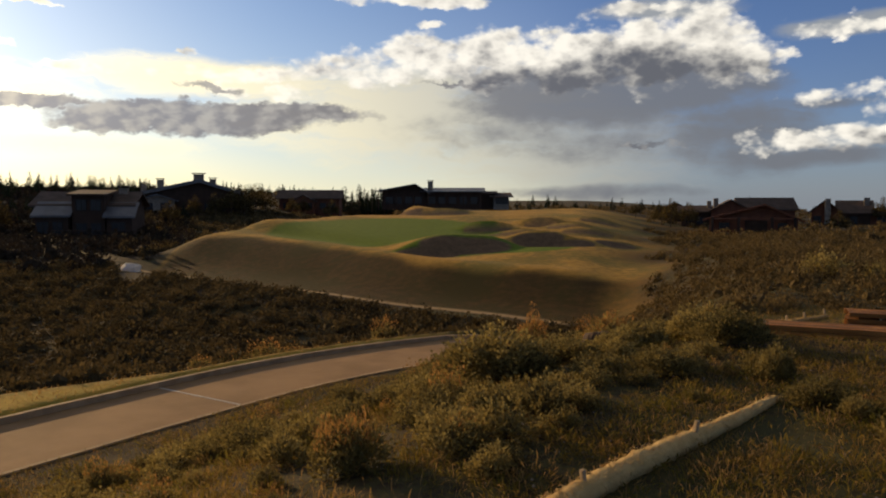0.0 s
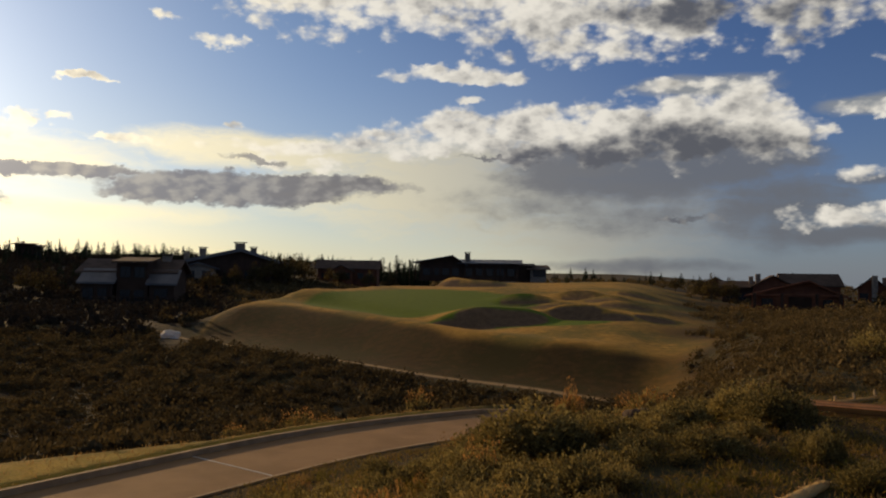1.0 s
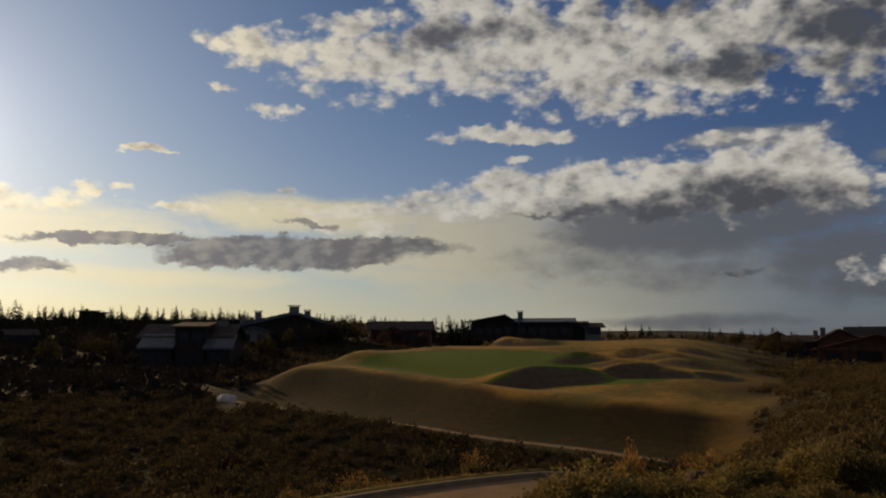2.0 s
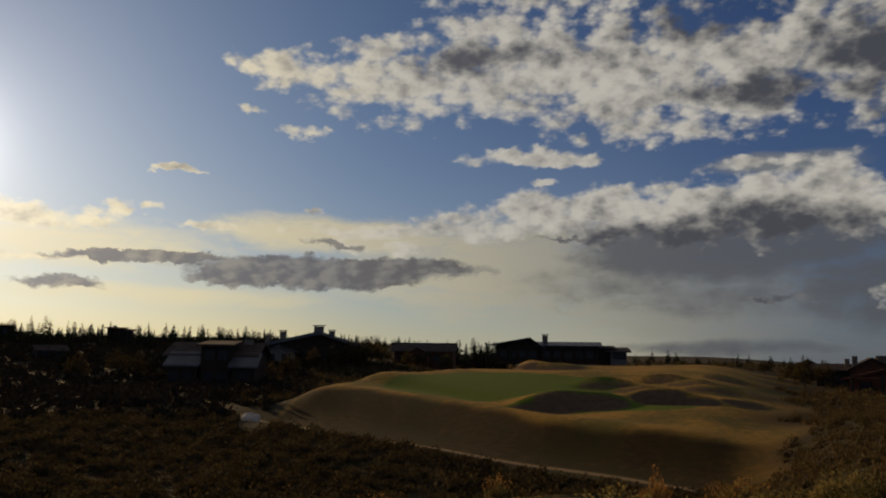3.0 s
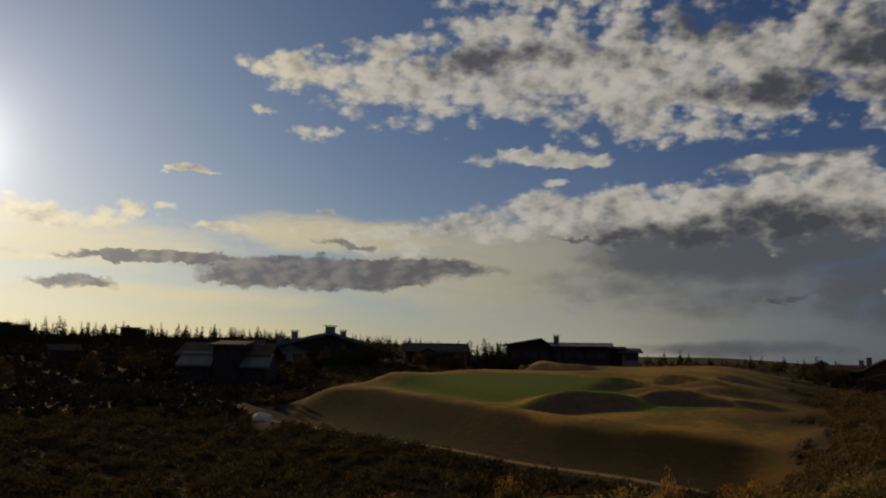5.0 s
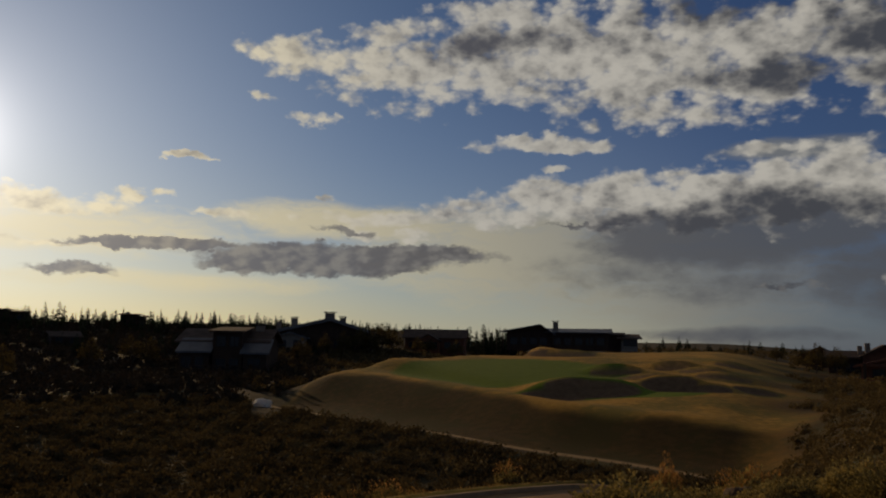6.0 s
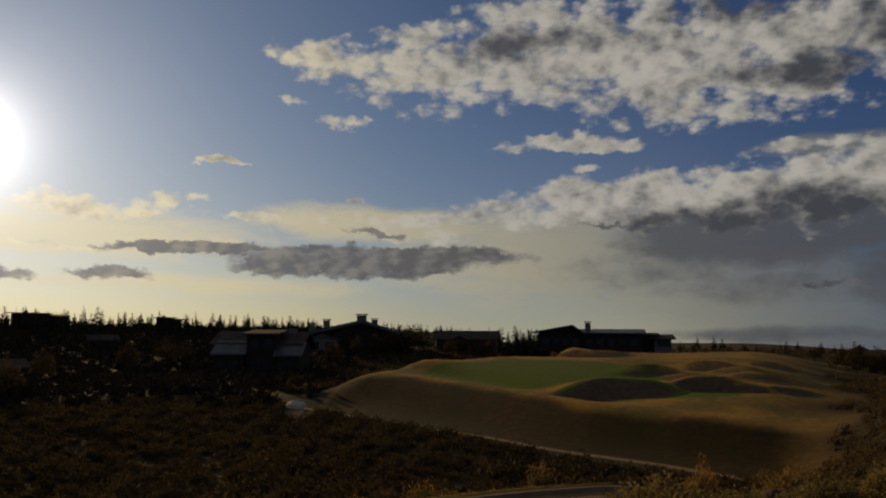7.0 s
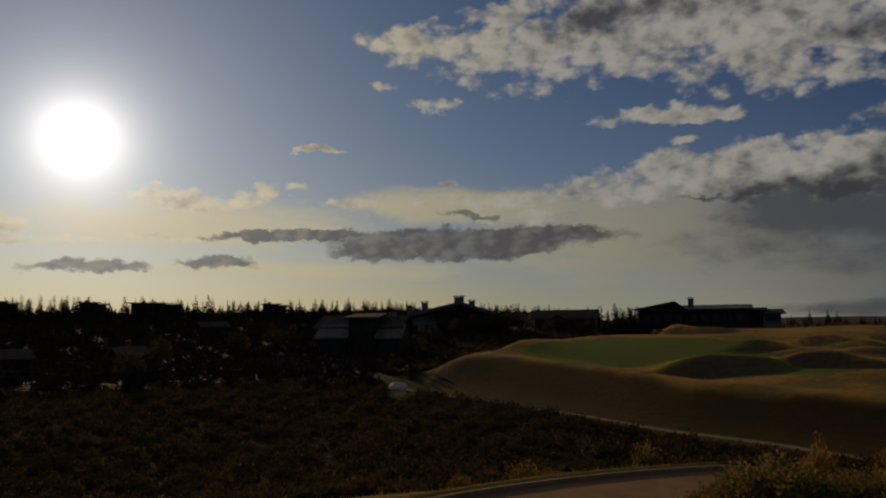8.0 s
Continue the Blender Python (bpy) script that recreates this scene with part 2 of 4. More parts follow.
def ground_material():
    mat = bpy.data.materials.new("ground")
    mat.use_nodes = True
    N = Nodes(mat.node_tree)
    p = N.add("ShaderNodeNewGeometry").outputs["Position"]
    a, b, c, e = N.noise(p, 0.12, 5, 0.55), N.noise(p, 1.3, 5, 0.6), N.noise(p, 9, 4, 0.65), N.noise(p, 60, 3, 0.6)
    mixed = N.math("ADD", N.math("MULTIPLY", b, 0.5), N.math("MULTIPLY", c, 0.5))
    soil = N.mix(N.smooth(mixed, 0.38, 0.62), (0.030, 0.020, 0.011), (0.062, 0.041, 0.020))
    soil = N.mix(N.smooth(N.math("ADD", N.math("MULTIPLY", a, 0.6), N.math("MULTIPLY", c, 0.4)), 0.45, 0.6), soil, (0.060, 0.054, 0.018))
    dry = N.mix(N.smooth(mixed, 0.35, 0.65), (0.52, 0.285, 0.05), (0.33, 0.18, 0.032))
    dry = N.mix(N.smooth(N.math("ADD", N.math("MULTIPLY", a, 0.7), N.math("MULTIPLY", b, 0.3)), 0.42, 0.6), dry, (0.20, 0.145, 0.03))
    lawn = N.mix(N.smooth(mixed, 0.35, 0.65), (0.13, 0.185, 0.012), (0.095, 0.135, 0.01))
    # brown bunker sand, coloured darker for the shade on the humps' near faces
    shaded_sand = N.mix(N.smooth(mixed, 0.35, 0.65), (0.20, 0.125, 0.065), (0.12, 0.075, 0.04))
    verge = N.mix(N.smooth(mixed, 0.35, 0.65), (0.46, 0.30, 0.05), (0.26, 0.20, 0.035))

    def zone(name):
        return N.add("ShaderNodeAttribute", attribute_name=name).outputs["Fac"]

    col = N.mix(zone("mown"), soil, dry)
    # brown rough grass on the bank, with its face's shade put into the colour
    shaded_bank = N.mix(N.smooth(mixed, 0.35, 0.65), (0.08, 0.045, 0.011), (0.045, 0.026, 0.007))
    shaded_bank = N.mix(N.smooth(N.math("ADD", N.math("MULTIPLY", a, 0.6), N.math("MULTIPLY", b, 0.4)), 0.44, 0.58), shaded_bank, (0.045, 0.034, 0.007))
    col = N.mix(zone("shaded_bank"), col, shaded_bank)
    col = N.mix(zone("verge"), col, verge)
    col = N.mix(zone("green"), col, lawn)
    col = N.mix(zone("shaded_sand"), col, shaded_sand)
    col = N.mix(zone("trail"), col, N.mix(mixed, (0.40, 0.27, 0.13), (0.28, 0.19, 0.09)))
    col = N.mix(1.0, col, N.mix(e, (0.75, 0.75, 0.75), (1.2, 1.2, 1.2)), "MULTIPLY")
    h = N.math("ADD", N.math("MULTIPLY", c, 0.06), N.math("MULTIPLY", e, 0.02))
    nrm = N.add("ShaderNodeBump", {"Height": h, "Strength": 0.45, "Distance": 1.0}).outputs[0]
    s = N.add("ShaderNodeBsdfPrincipled", {"Base Color": col, "Roughness": 0.95, "Normal": nrm, "Specular IOR Level": 0.1})
    N.add("ShaderNodeOutputMaterial", {0: s.outputs[0]})
    return mat


M = {  # every surface of the place
    "ground": ground_material(),
    "glass": glass_material(),
    "sage": material("sage_leaves", (0.25, 0.215, 0.085), (0.13, 0.11, 0.04), 1.2, 0.8, 0, 30, per_piece=0.35, translucent=0.45),
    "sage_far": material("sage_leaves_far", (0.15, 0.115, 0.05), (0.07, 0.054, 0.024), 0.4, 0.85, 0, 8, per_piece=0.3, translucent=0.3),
    # darker than the other far scrub: the ridge's shade is in the leaf colour
    "scrub": material("shaded_scrub_leaves", (0.06, 0.045, 0.028), (0.035, 0.028, 0.018), 0.2, 0.9, 0, 6, per_piece=0.25, translucent=0.12),
    "gold": material("rabbitbrush_heads", (0.36, 0.20, 0.065), (0.22, 0.13, 0.045), 2, 0.8, 0, 30, per_piece=0.25, translucent=0.5),
    "straw": material("dry_grass_blades", (0.36, 0.24, 0.09), (0.22, 0.15, 0.06), 1.0, 0.8, 0, 20, per_piece=0.3, translucent=0.45),
    "grass": material("green_grass_blades", (0.13, 0.12, 0.022), (0.21, 0.15, 0.035), 0.8, 0.8, 0, 20, per_piece=0.3, translucent=0.45),
    "twig": material("twigs", (0.10, 0.075, 0.05), None, 6, 0.9, 0.2, per_piece=0.2),
    "spruce": material("spruce_needles", (0.035, 0.05, 0.025), (0.02, 0.03, 0.015), 1, 0.85, 0, 10, per_piece=0.25, translucent=0.15),
    "aspen": material("autumn_leaves", (0.10, 0.08, 0.03), (0.055, 0.045, 0.02), 1, 0.8, 0, 10, per_piece=0.3, translucent=0.4),
    "bark": material("bark", (0.12, 0.09, 0.065), None, 3, 0.9, 0.4),
    "concrete": material("tan_concrete", (0.33, 0.20, 0.092), (0.245, 0.146, 0.066), 0.7, 0.85, 0.25, 55, per_piece=0.04),
    "kerb": material("kerb_concrete", (0.44, 0.31, 0.17), (0.31, 0.215, 0.115), 2.5, 0.85, 0.3, 50, per_piece=0.08),
    "log": material("straw_roll", (0.66, 0.46, 0.19), (0.48, 0.33, 0.13), 5, 0.9, 0.6, 70, per_piece=0.1),
    "netting": material("netting", (0.40, 0.31, 0.16), None, 8, 0.8, 0.1, per_piece=0.2),
    "stake": material("pale_wood_stake", (0.50, 0.38, 0.22), None, 9, 0.8, 0.2),
    "cedar": material("cedar_boards", (0.33, 0.155, 0.045), (0.20, 0.09, 0.026), 1.5, 0.7, 0.3, 60, per_piece=0.32),
    "rock": material("brown_rock", (0.11, 0.075, 0.05), (0.07, 0.048, 0.032), 3, 0.9, 0.6, 25),
    "white": material("white_plastic_sheet", (0.88, 0.82, 0.70), (0.80, 0.75, 0.66), 1.5, 0.6, 0.3, 20, per_piece=0.03, translucent=0.45),
    "timber": material("dark_timber_siding", (0.075, 0.045, 0.03), (0.05, 0.03, 0.02), 0.8, 0.8, 0.3, 12, per_piece=0.1),
    "redwood": material("red_brown_siding", (0.20, 0.08, 0.042), (0.13, 0.05, 0.028), 0.8, 0.8, 0.3, 12, per_piece=0.1),
    "stone": material("stone_masonry", (0.30, 0.25, 0.19), (0.18, 0.15, 0.115), 2.2, 0.9, 0.6, 9, per_piece=0.1),
    "shingle": material("brown_shingle_roof", (0.11, 0.075, 0.055), (0.07, 0.05, 0.036), 0.7, 0.85, 0.3, 9, per_piece=0.1),
    "metal_roof": material("grey_metal_roof", (0.17, 0.165, 0.16), (0.12, 0.118, 0.115), 0.5, 0.5, 0.1, 12, metal=0.2, per_piece=0.05),
    "trim": material("pale_trim", (0.55, 0.50, 0.42), (0.42, 0.38, 0.31), 2, 0.7, 0.1),
    "dark_metal": material("dark_metal", (0.05, 0.045, 0.04), None, 3, 0.5, 0.1, metal=0.6),
}


# ---- mesh helpers ----
def mesh_object(name, verts, faces, mat, parent=None, smooth=False):
    me = bpy.data.meshes.new(name)
    me.from_pydata(verts if isinstance(verts, list) else verts.tolist(), [], faces if isinstance(faces, list) else faces.tolist())
    me.materials.append(mat)
    if smooth:
        me.shade_smooth()
    ob = new(name, me)
    if parent:
        ob.parent = parent
    return ob


def part(name, bm, mat, parent=None, label=""):
    me = bpy.data.meshes.new(name)
    bmesh.ops.recalc_face_normals(bm, faces=bm.faces)
    bm.to_mesh(me)
    bm.free()
    me.materials.append(mat)
    ob = new(name, me)
    if parent:
        ob.parent = parent
    return tagged(ob, label)


def empty(name, m):
    ob = new(name)
    ob.empty_display_size = 0.2
    ob.matrix_basis = m
    return ob


def add_box(bm, x0, y0, z0, x1, y1, z1, bevel=0.0):
    r = bmesh.ops.create_cube(bm, size=1, matrix=Matrix.Translation(((x0 + x1) / 2, (y0 + y1) / 2, (z0 + z1) / 2)) @ Matrix.Diagonal((x1 - x0, y1 - y0, z1 - z0, 1)))
    if bevel:
        edges = list({e for v in r["verts"] for e in v.link_edges})
        bmesh.ops.bevel(bm, geom=edges, offset=bevel, segments=1, affect="EDGES")
    return bm


def box(*size, bevel=0.0):
    return add_box(bmesh.new(), *size, bevel=bevel)


def prism(profile, axis, lo, hi):
    """A solid with the outline profile, drawn along axis 'x' or 'y' from lo to hi."""
    bm = bmesh.new()
    put = (lambda a, b, t: (t, a, b)) if axis == "x" else (lambda a, b, t: (a, t, b))
    ends = [[bm.verts.new(put(a, b, t)) for a, b in profile] for t in (lo, hi)]
    n = len(profile)
    bm.faces.new(ends[0]), bm.faces.new(ends[1][::-1])
    for i in range(n):
        bm.faces.new((ends[0][i], ends[0][(i + 1) % n], ends[1][(i + 1) % n], ends[1][i]))
    return bm


# ---- the lie of the land ----
def S(lo, hi, v):
    t = np.clip((np.asarray(v, float) - lo) / (hi - lo), 0, 1)
    return t * t * (3 - 2 * t)


LINE = [(-34, -26), (-24, -11), (-16.5, 0.5), (-11.4, 7.6), (-8.4, 12.0), (-6.1, 15.6), (-4.0, 18.6), (-1.6, 21.0), (1.2, 22.9), (4.2, 24.4), (7.4, 26.2)]


def spline(points, n):
    pts = [np.array(p, float) for p in points]
    pts = [2 * pts[0] - pts[1], *pts, 2 * pts[-1] - pts[-2]]
    out = []
    for i in range(1, len(pts) - 2):
        for k in range(n):
            t = k / n
            a, b, c, d = pts[i - 1:i + 3]
            out.append(0.5 * (2 * b + (c - a) * t + (2 * a - 5 * b + 4 * c - d) * t * t + (3 * b - a - 3 * c + d) * t ** 3))
    out.append(pts[-2])
    return np.array(out)


CENTRE = spline(LINE, 14)
HALF = 1.38                         # half the path's width


def path_side(x, y):
    """Signed distance from the path's centre line (positive on the far, valley side), and how far along."""
    x, y = np.asarray(x, float), np.asarray(y, float)
    best, side, along = np.full(x.shape, 1e9), np.zeros(x.shape), np.zeros(x.shape)
    for i in range(len(CENTRE) - 1):
        a, b = CENTRE[i], CENTRE[i + 1]
        d = b - a
        t = np.clip(((x - a[0]) * d[0] + (y - a[1]) * d[1]) / (d @ d), 0, 1)
        dist = np.hypot(x - a[0] - t * d[0], y - a[1] - t * d[1])
        s = np.sign(d[0] * (y - a[1]) - d[1] * (x - a[0]))
        m = dist < best
        best, side, along = np.where(m, dist, best), np.where(m, s, side), np.where(m, i + t, along)
    return best * side, along


# bunkers and humps on the golf mound: azimuth, distance, half width, depth of the face, height
HUMPS = [(-3.3, 99, 3.4, 2.2, 1.25), (-7.4, 108, 3.2, 2.2, 1.15), (-7.0, 86, 3.2, 2.2, 1.25), (-1.6, 82, 5.4, 2.8, 1.15), (1.2, 80.5, 3.6, 2.4, 0.55), (-10.6, 97, 3.4, 2.0, 0.6), (-11.5, 116, 3.2, 2.2, 0.55), (-9.6, 85, 2.6, 1.8, 0.5), (-5.2, 95, 3.2, 1.9, 0.7), (-9.2, 103, 3.0, 1.8, 0.7), (-12.6, 88, 2.4, 1.8, 0.4), (3.8, 136, 6.0, 4.0, 1.5), (0.4, 133, 6.0, 4.0, 1.1)]


def path_z(x, y):
    return -1.2 * S(0.5, 8, x) * S(10, 16, y)


def land(x, y):
    """Height of the ground, and the zones' weights, at plan positions."""
    x, y = np.asarray(x, float), np.asarray(y, float)
    r = np.hypot(x, y)
    az = np.degrees(np.arctan2(-x, y))
    front = S(100, 75, np.abs(az))
    u, along = path_side(x, y)
    lip = HALF + 0.6 + 0.42 * np.clip(-6.5 - x, 0, 14)
    drop = path_z(x, y)
    near = drop + (1.75 - drop) * S(0, 8.5, -u - HALF - 0.3)
    valley = drop + (-4.3 - drop) * (1 - np.exp(-(np.clip(u - lip, 0, None) / 6.5) ** 1.3)) + 2.6 * S(40, 100, r) + 0.12 * S(HALF + 0.1, HALF + 0.4, u)
    low = np.where(u < 0, near, valley)
    low = low + front * (0.078 * np.clip(r - 138, 0, 130) * S(2, 14, az) + 0.03 * np.clip(r - 130, 0, 150) * S(2, -6, az))
    field = 1.75 - 0.016 * (r - 12) + 0.042 * np.clip(r - 128, 0, 150) * 0.75
    field = np.minimum(field, 1.75)
    right = S(-9, -24, az) * S(12, 26, r)
    right = np.where(az < -60, 1.0, right)
    z = low * (1 - right) + field * right
    # the golf mound
    s = (x + 8.6) * 0.564 + (y - 63.4) * 0.826
    t = (x + 8.6) * 0.826 - (y - 63.4) * 0.564
    toe = -3.4 - 0.022 * t
    plane = -0.3 + 0.068 * (np.minimum(r, 120) - 80) + 0.017 * np.clip(r - 120, 0, 110)
    brow = np.interp(az, [-15, -11, -5, 1, 6, 9, 12, 15, 18, 20.5, 23], [11.5, 10.6, 9.4, 9.6, 11.8, 13.6, 14.4, 13.6, 11.6, 10.0, 9.0])
    up = S(0.3, 1.0, np.clip(s / brow, 0, 1)) * 0.35 + 0.65 * S(0.0, 1.02, np.clip(s / brow, 0, 1.02))
    mound = toe * (1 - up) + plane * up + (0.02 + 0.3 * S(10, 4, az)) * np.exp(-((s - brow - 0.4) / 2.2) ** 2) * S(-14, -6, az) - 0.5 * np.exp(-((s - brow - 6.0) / 3.2) ** 2) * S(-6, 4, az)
    mound = mound + 0.9 * np.exp(-((x + 25.5) / 5.5) ** 2 - ((y - 104) / 8.0) ** 2)
    q = x + 30.3 - 0.0062 * np.clip(y - 76, 0, 200) ** 2
    wm = S(-5.5, 2.5, q) * S(-18, -9.5, az) * S(-4, 1.5, s) * S(420, 300, r)
    z = z * (1 - wm) + mound * wm
    shaded_sand = np.zeros(r.shape)
    for ha, hr, hw, hd, hh in HUMPS:
        cx, cy = -hr * math.sin(radians(ha)), hr * math.cos(radians(ha))
        px, py = math.cos(radians(ha)), math.sin(radians(ha))
        lx = (x - cx) * px + (y - cy) * py
        ly = (x - cx) * -py + (y - cy) * px
        w = np.exp(-np.abs(lx / hw) ** 3)
        z = z + hh * w * (np.exp(-((ly - hd * 0.5) / hd) ** 2) - 0.75 * np.exp(-((ly + hd * 0.55) / hd) ** 2))
        # the darkened sand lies on each hump's near face, turned from the sun
        shaded_sand = np.maximum(shaded_sand, S(0.42, 0.6, np.exp(-(lx / hw) ** 4) * np.exp(-((ly + hd * 0.2) / (hd * 0.62)) ** 4)))
    z = z + 9 * S(500, 2200, r) * front + 0.004 * np.clip(r - 300, 0, 600)
    # small swells
    z = z + 0.22 * np.sin(x * 0.21 + 1.3 * np.sin(y * 0.13)) * np.sin(y * 0.17 + 0.7) * S(18, 40, r) * (1 - 0.7 * wm) * S(500, 200, r)
    z = z - 0.22 * np.where(u > 0, S(HALF + 0.3, HALF + 0.06, u), S(HALF - 0.02, HALF - 0.35, -u)) * S(80, 60, r)
    mown = S(-0.8, 0.4, q + 0.6 * np.sin(y * 0.3)) * S(-17, -11.5, az + 1.2 * np.sin(r * 0.3)) * S(0.4, 0.7, s) * S(190, 170, r) * front
    trail = S(0.62, 0.2, np.abs(s - 0.3 + 0.3 * np.sin(t * 0.35))) * S(23.5, 22, az) * S(-10, -8, az) * front
    # zone of the painted shade: the front face, up to just below the brow
    shaded_bank = mown * S(-0.2, -2.2, s - brow + 0.35 * np.sin(t * 0.31) + 0.25 * np.sin(t * 0.83)) * S(-4.0, 1.0, q)
    gx, gy = (x + 7.4) / 14.2, (y - 99.5) / 15.5
    green = S(1.06, 0.98, np.hypot(gx, gy) + 0.05 * np.sin(np.arctan2(gy, gx) * 3))
    green = np.maximum(green, S(1.08, 0.95, np.hypot((x - 4) / 9.5, (y - 80) / 4.2)))
    verge = S(1.5, -1.5, x) * S(HALF, HALF + 0.2, u) * S(lip + 0.6, lip - 0.4, u) * S(60, 40, r)
    return z, {"mown": mown, "green": green * mown, "shaded_sand": shaded_sand * mown, "verge": verge, "trail": trail, "shaded_bank": shaded_bank}


def height(x, y):
    return float(land(np.array([x]), np.array([y]))[0][0])


def polar(az, r):
    return -r * math.sin(radians(az)), r * math.cos(radians(az))


def make_ground():
    azs = np.concatenate([np.linspace(-36, 56, 640), np.linspace(56, 324, 90)[1:-1]])
    rs = np.concatenate([[1.0], np.geomspace(2.5, 42, 170), np.linspace(42.4, 92, 150), np.geomspace(93, 4600, 200)])
    A, R = np.meshgrid(np.radians(azs), rs)
    X, Y = -R * np.sin(A), R * np.cos(A)
    z, zones = land(X.ravel(), Y.ravel())
    n, k = len(azs), len(rs)
    verts = np.stack([X.ravel(), Y.ravel(), z], 1)
    i, j = np.meshgrid(np.arange(k - 1), np.arange(n), indexing="ij")
    j2 = (j + 1) % n
    faces = np.stack([i * n + j, i * n + j2, (i + 1) * n + j2, (i + 1) * n + j], -1).reshape(-1, 4)
    verts = np.vstack([verts, [[0, 0, z[0]]]])
    c = len(verts) - 1
    tris = [(c, (q + 1) % n, q) for q in range(n)]
    ob = mesh_object("ground", verts.tolist(), faces[:, ::-1].tolist() + tris, M["ground"], smooth=True)
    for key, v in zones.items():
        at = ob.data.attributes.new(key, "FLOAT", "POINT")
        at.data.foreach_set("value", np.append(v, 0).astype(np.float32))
    return tagged(ob, "rolling ground with dry grass, a mown golf mound and sagebrush soil", "ground", kind="structure")


make_ground()


# ---- the cart path ----
def normal_at(i):
    a, b = CENTRE[max(i - 1, 0)], CENTRE[min(i + 1, len(CENTRE) - 1)]
    d = (b - a) / np.hypot(*(b - a))
    return np.array((-d[1], d[0]))


def strip(name, i0, i1, lo, hi, bottom, top, mat, parent, trim=0.0):
    """A curved bar along the path from station i0 to i1, between two offsets from its centre line."""
    verts, faces = [], []
    n = i1 - i0 + 1
    for k, i in enumerate(range(i0, i1 + 1)):
        c, m = CENTRE[i].copy(), normal_at(i)
        ahead = np.array((m[1], -m[0]))
        c = c + ahead * (trim if k == 0 else -trim if k == n - 1 else 0)
        for off, z in ((lo, bottom), (lo, top), (hi, top), (hi, bottom)):
            p = c + m * off
            verts.append((p[0], p[1], float(path_z(c[0], c[1])) + z))
    for k in range(n - 1):
        for q in range(4):
            faces.append((k * 4 + q, k * 4 + (q + 1) % 4, k * 4 + 4 + (q + 1) % 4, k * 4 + 4 + q))
    faces += [(3, 2, 1, 0), tuple((n - 1) * 4 + q for q in range(4))]
    return mesh_object(name, verts, faces, mat, parent)


def make_path():
    road = tagged(empty("cart_path", pose(0, 0, 0)), "tan concrete golf cart path with a raised kerb", "path", kind="structure")
    joint = min(range(len(CENTRE)), key=lambda i: np.hypot(CENTRE[i][0] + 5.28, CENTRE[i][1] - 16.6))
    step = 70
    cuts = sorted({0, len(CENTRE) - 1, *range(joint, 0, -step), *range(joint, len(CENTRE) - 1, step)})
    for a, b in zip(cuts, cuts[1:]):
        strip("slab", a, b, -HALF, HALF, -0.3, 0.0, M["concrete"], road, 0.012)
        strip("kerb", a, b, HALF + 0.004, HALF + 0.13, -0.35, 0.13, M["kerb"], road, 0.008)
        strip("edging", a, b, -HALF - 0.10, -HALF - 0.004, -0.35, 0.03, M["kerb"], road, 0.008)
        if 0 < a:
            c, m = CENTRE[a], normal_at(a)
            ahead = np.array((m[1], -m[0])) * 0.03
            v = [tuple(c + m * o + ahead * e) + (float(path_z(*c)) + z,) for z in (-0.05, 0.006) for o, e in ((-HALF, -1), (HALF, -1), (HALF, 1), (-HALF, 1))]
            mesh_object("joint_seal", v, [(3, 2, 1, 0), (4, 5, 6, 7), (0, 1, 5, 4), (1, 2, 6, 5), (2, 3, 7, 6), (3, 0, 4, 7)], M["trim"], road)


make_path()


# ---- plants ----
rng = np.random.default_rng(7)


def blades(origin, direction, length, width, bend=0.25):
    """Leaf blades: a quad that narrows to a tip and droops. Arrays in, vertices and faces out."""
    n = len(origin)
    side = np.cross(direction, rng.normal(size=(n, 3)))
    side /= np.linalg.norm(side, axis=1, keepdims=True) + 1e-9
    length, width = np.asarray(length).reshape(-1, 1), np.asarray(width).reshape(-1, 1)
    mid = origin + direction * length * 0.55
    tip = origin + direction * length + np.array((0, 0, -1)) * length * bend
    v = np.stack([origin, mid - side * width, tip, mid + side * width], 1).reshape(-1, 3)
    f = (np.arange(n)[:, None] * 4 + np.array((0, 1, 2, 3))).astype(int)
    return v, f


def dome(n, rx, ry, rz, inner=0.55):
    """Points in the outer part of an uneven dome, and their outward directions."""
    d = rng.normal(size=(n, 3))
    d[:, 2] = np.abs(d[:, 2]) * 0.9
    d /= np.linalg.norm(d, axis=1, keepdims=True)
    lobes = 1 + 0.22 * np.sin(d[:, 0] * 4 + rng.uniform(0, 6)) * np.sin(d[:, 1] * 5 + rng.uniform(0, 6)) + 0.12 * np.sin(d[:, 0] * 11 + d[:, 2] * 9)
    k = (inner + (1 - inner) * rng.random(n) ** 0.6) * lobes
    return d * k[:, None] * np.array((rx, ry, rz)), d


def stems(n, h, spread, thick):
    bm = bmesh.new()
    for _ in range(n):
        a, lean = rng.uniform(0, 2 * math.pi), rng.uniform(0.2, 1.0) * spread
        top = Vector((math.cos(a) * lean, math.sin(a) * lean, h * rng.uniform(0.6, 1.0)))
        rot = top.to_track_quat("Z", "Y").to_matrix().to_4x4()
        bmesh.ops.create_cone(bm, segments=5, radius1=thick, radius2=thick * 0.3, depth=top.length, cap_ends=True, matrix=rot @ Matrix.Translation((0, 0, top.length / 2 - 0.03)))
    return bm


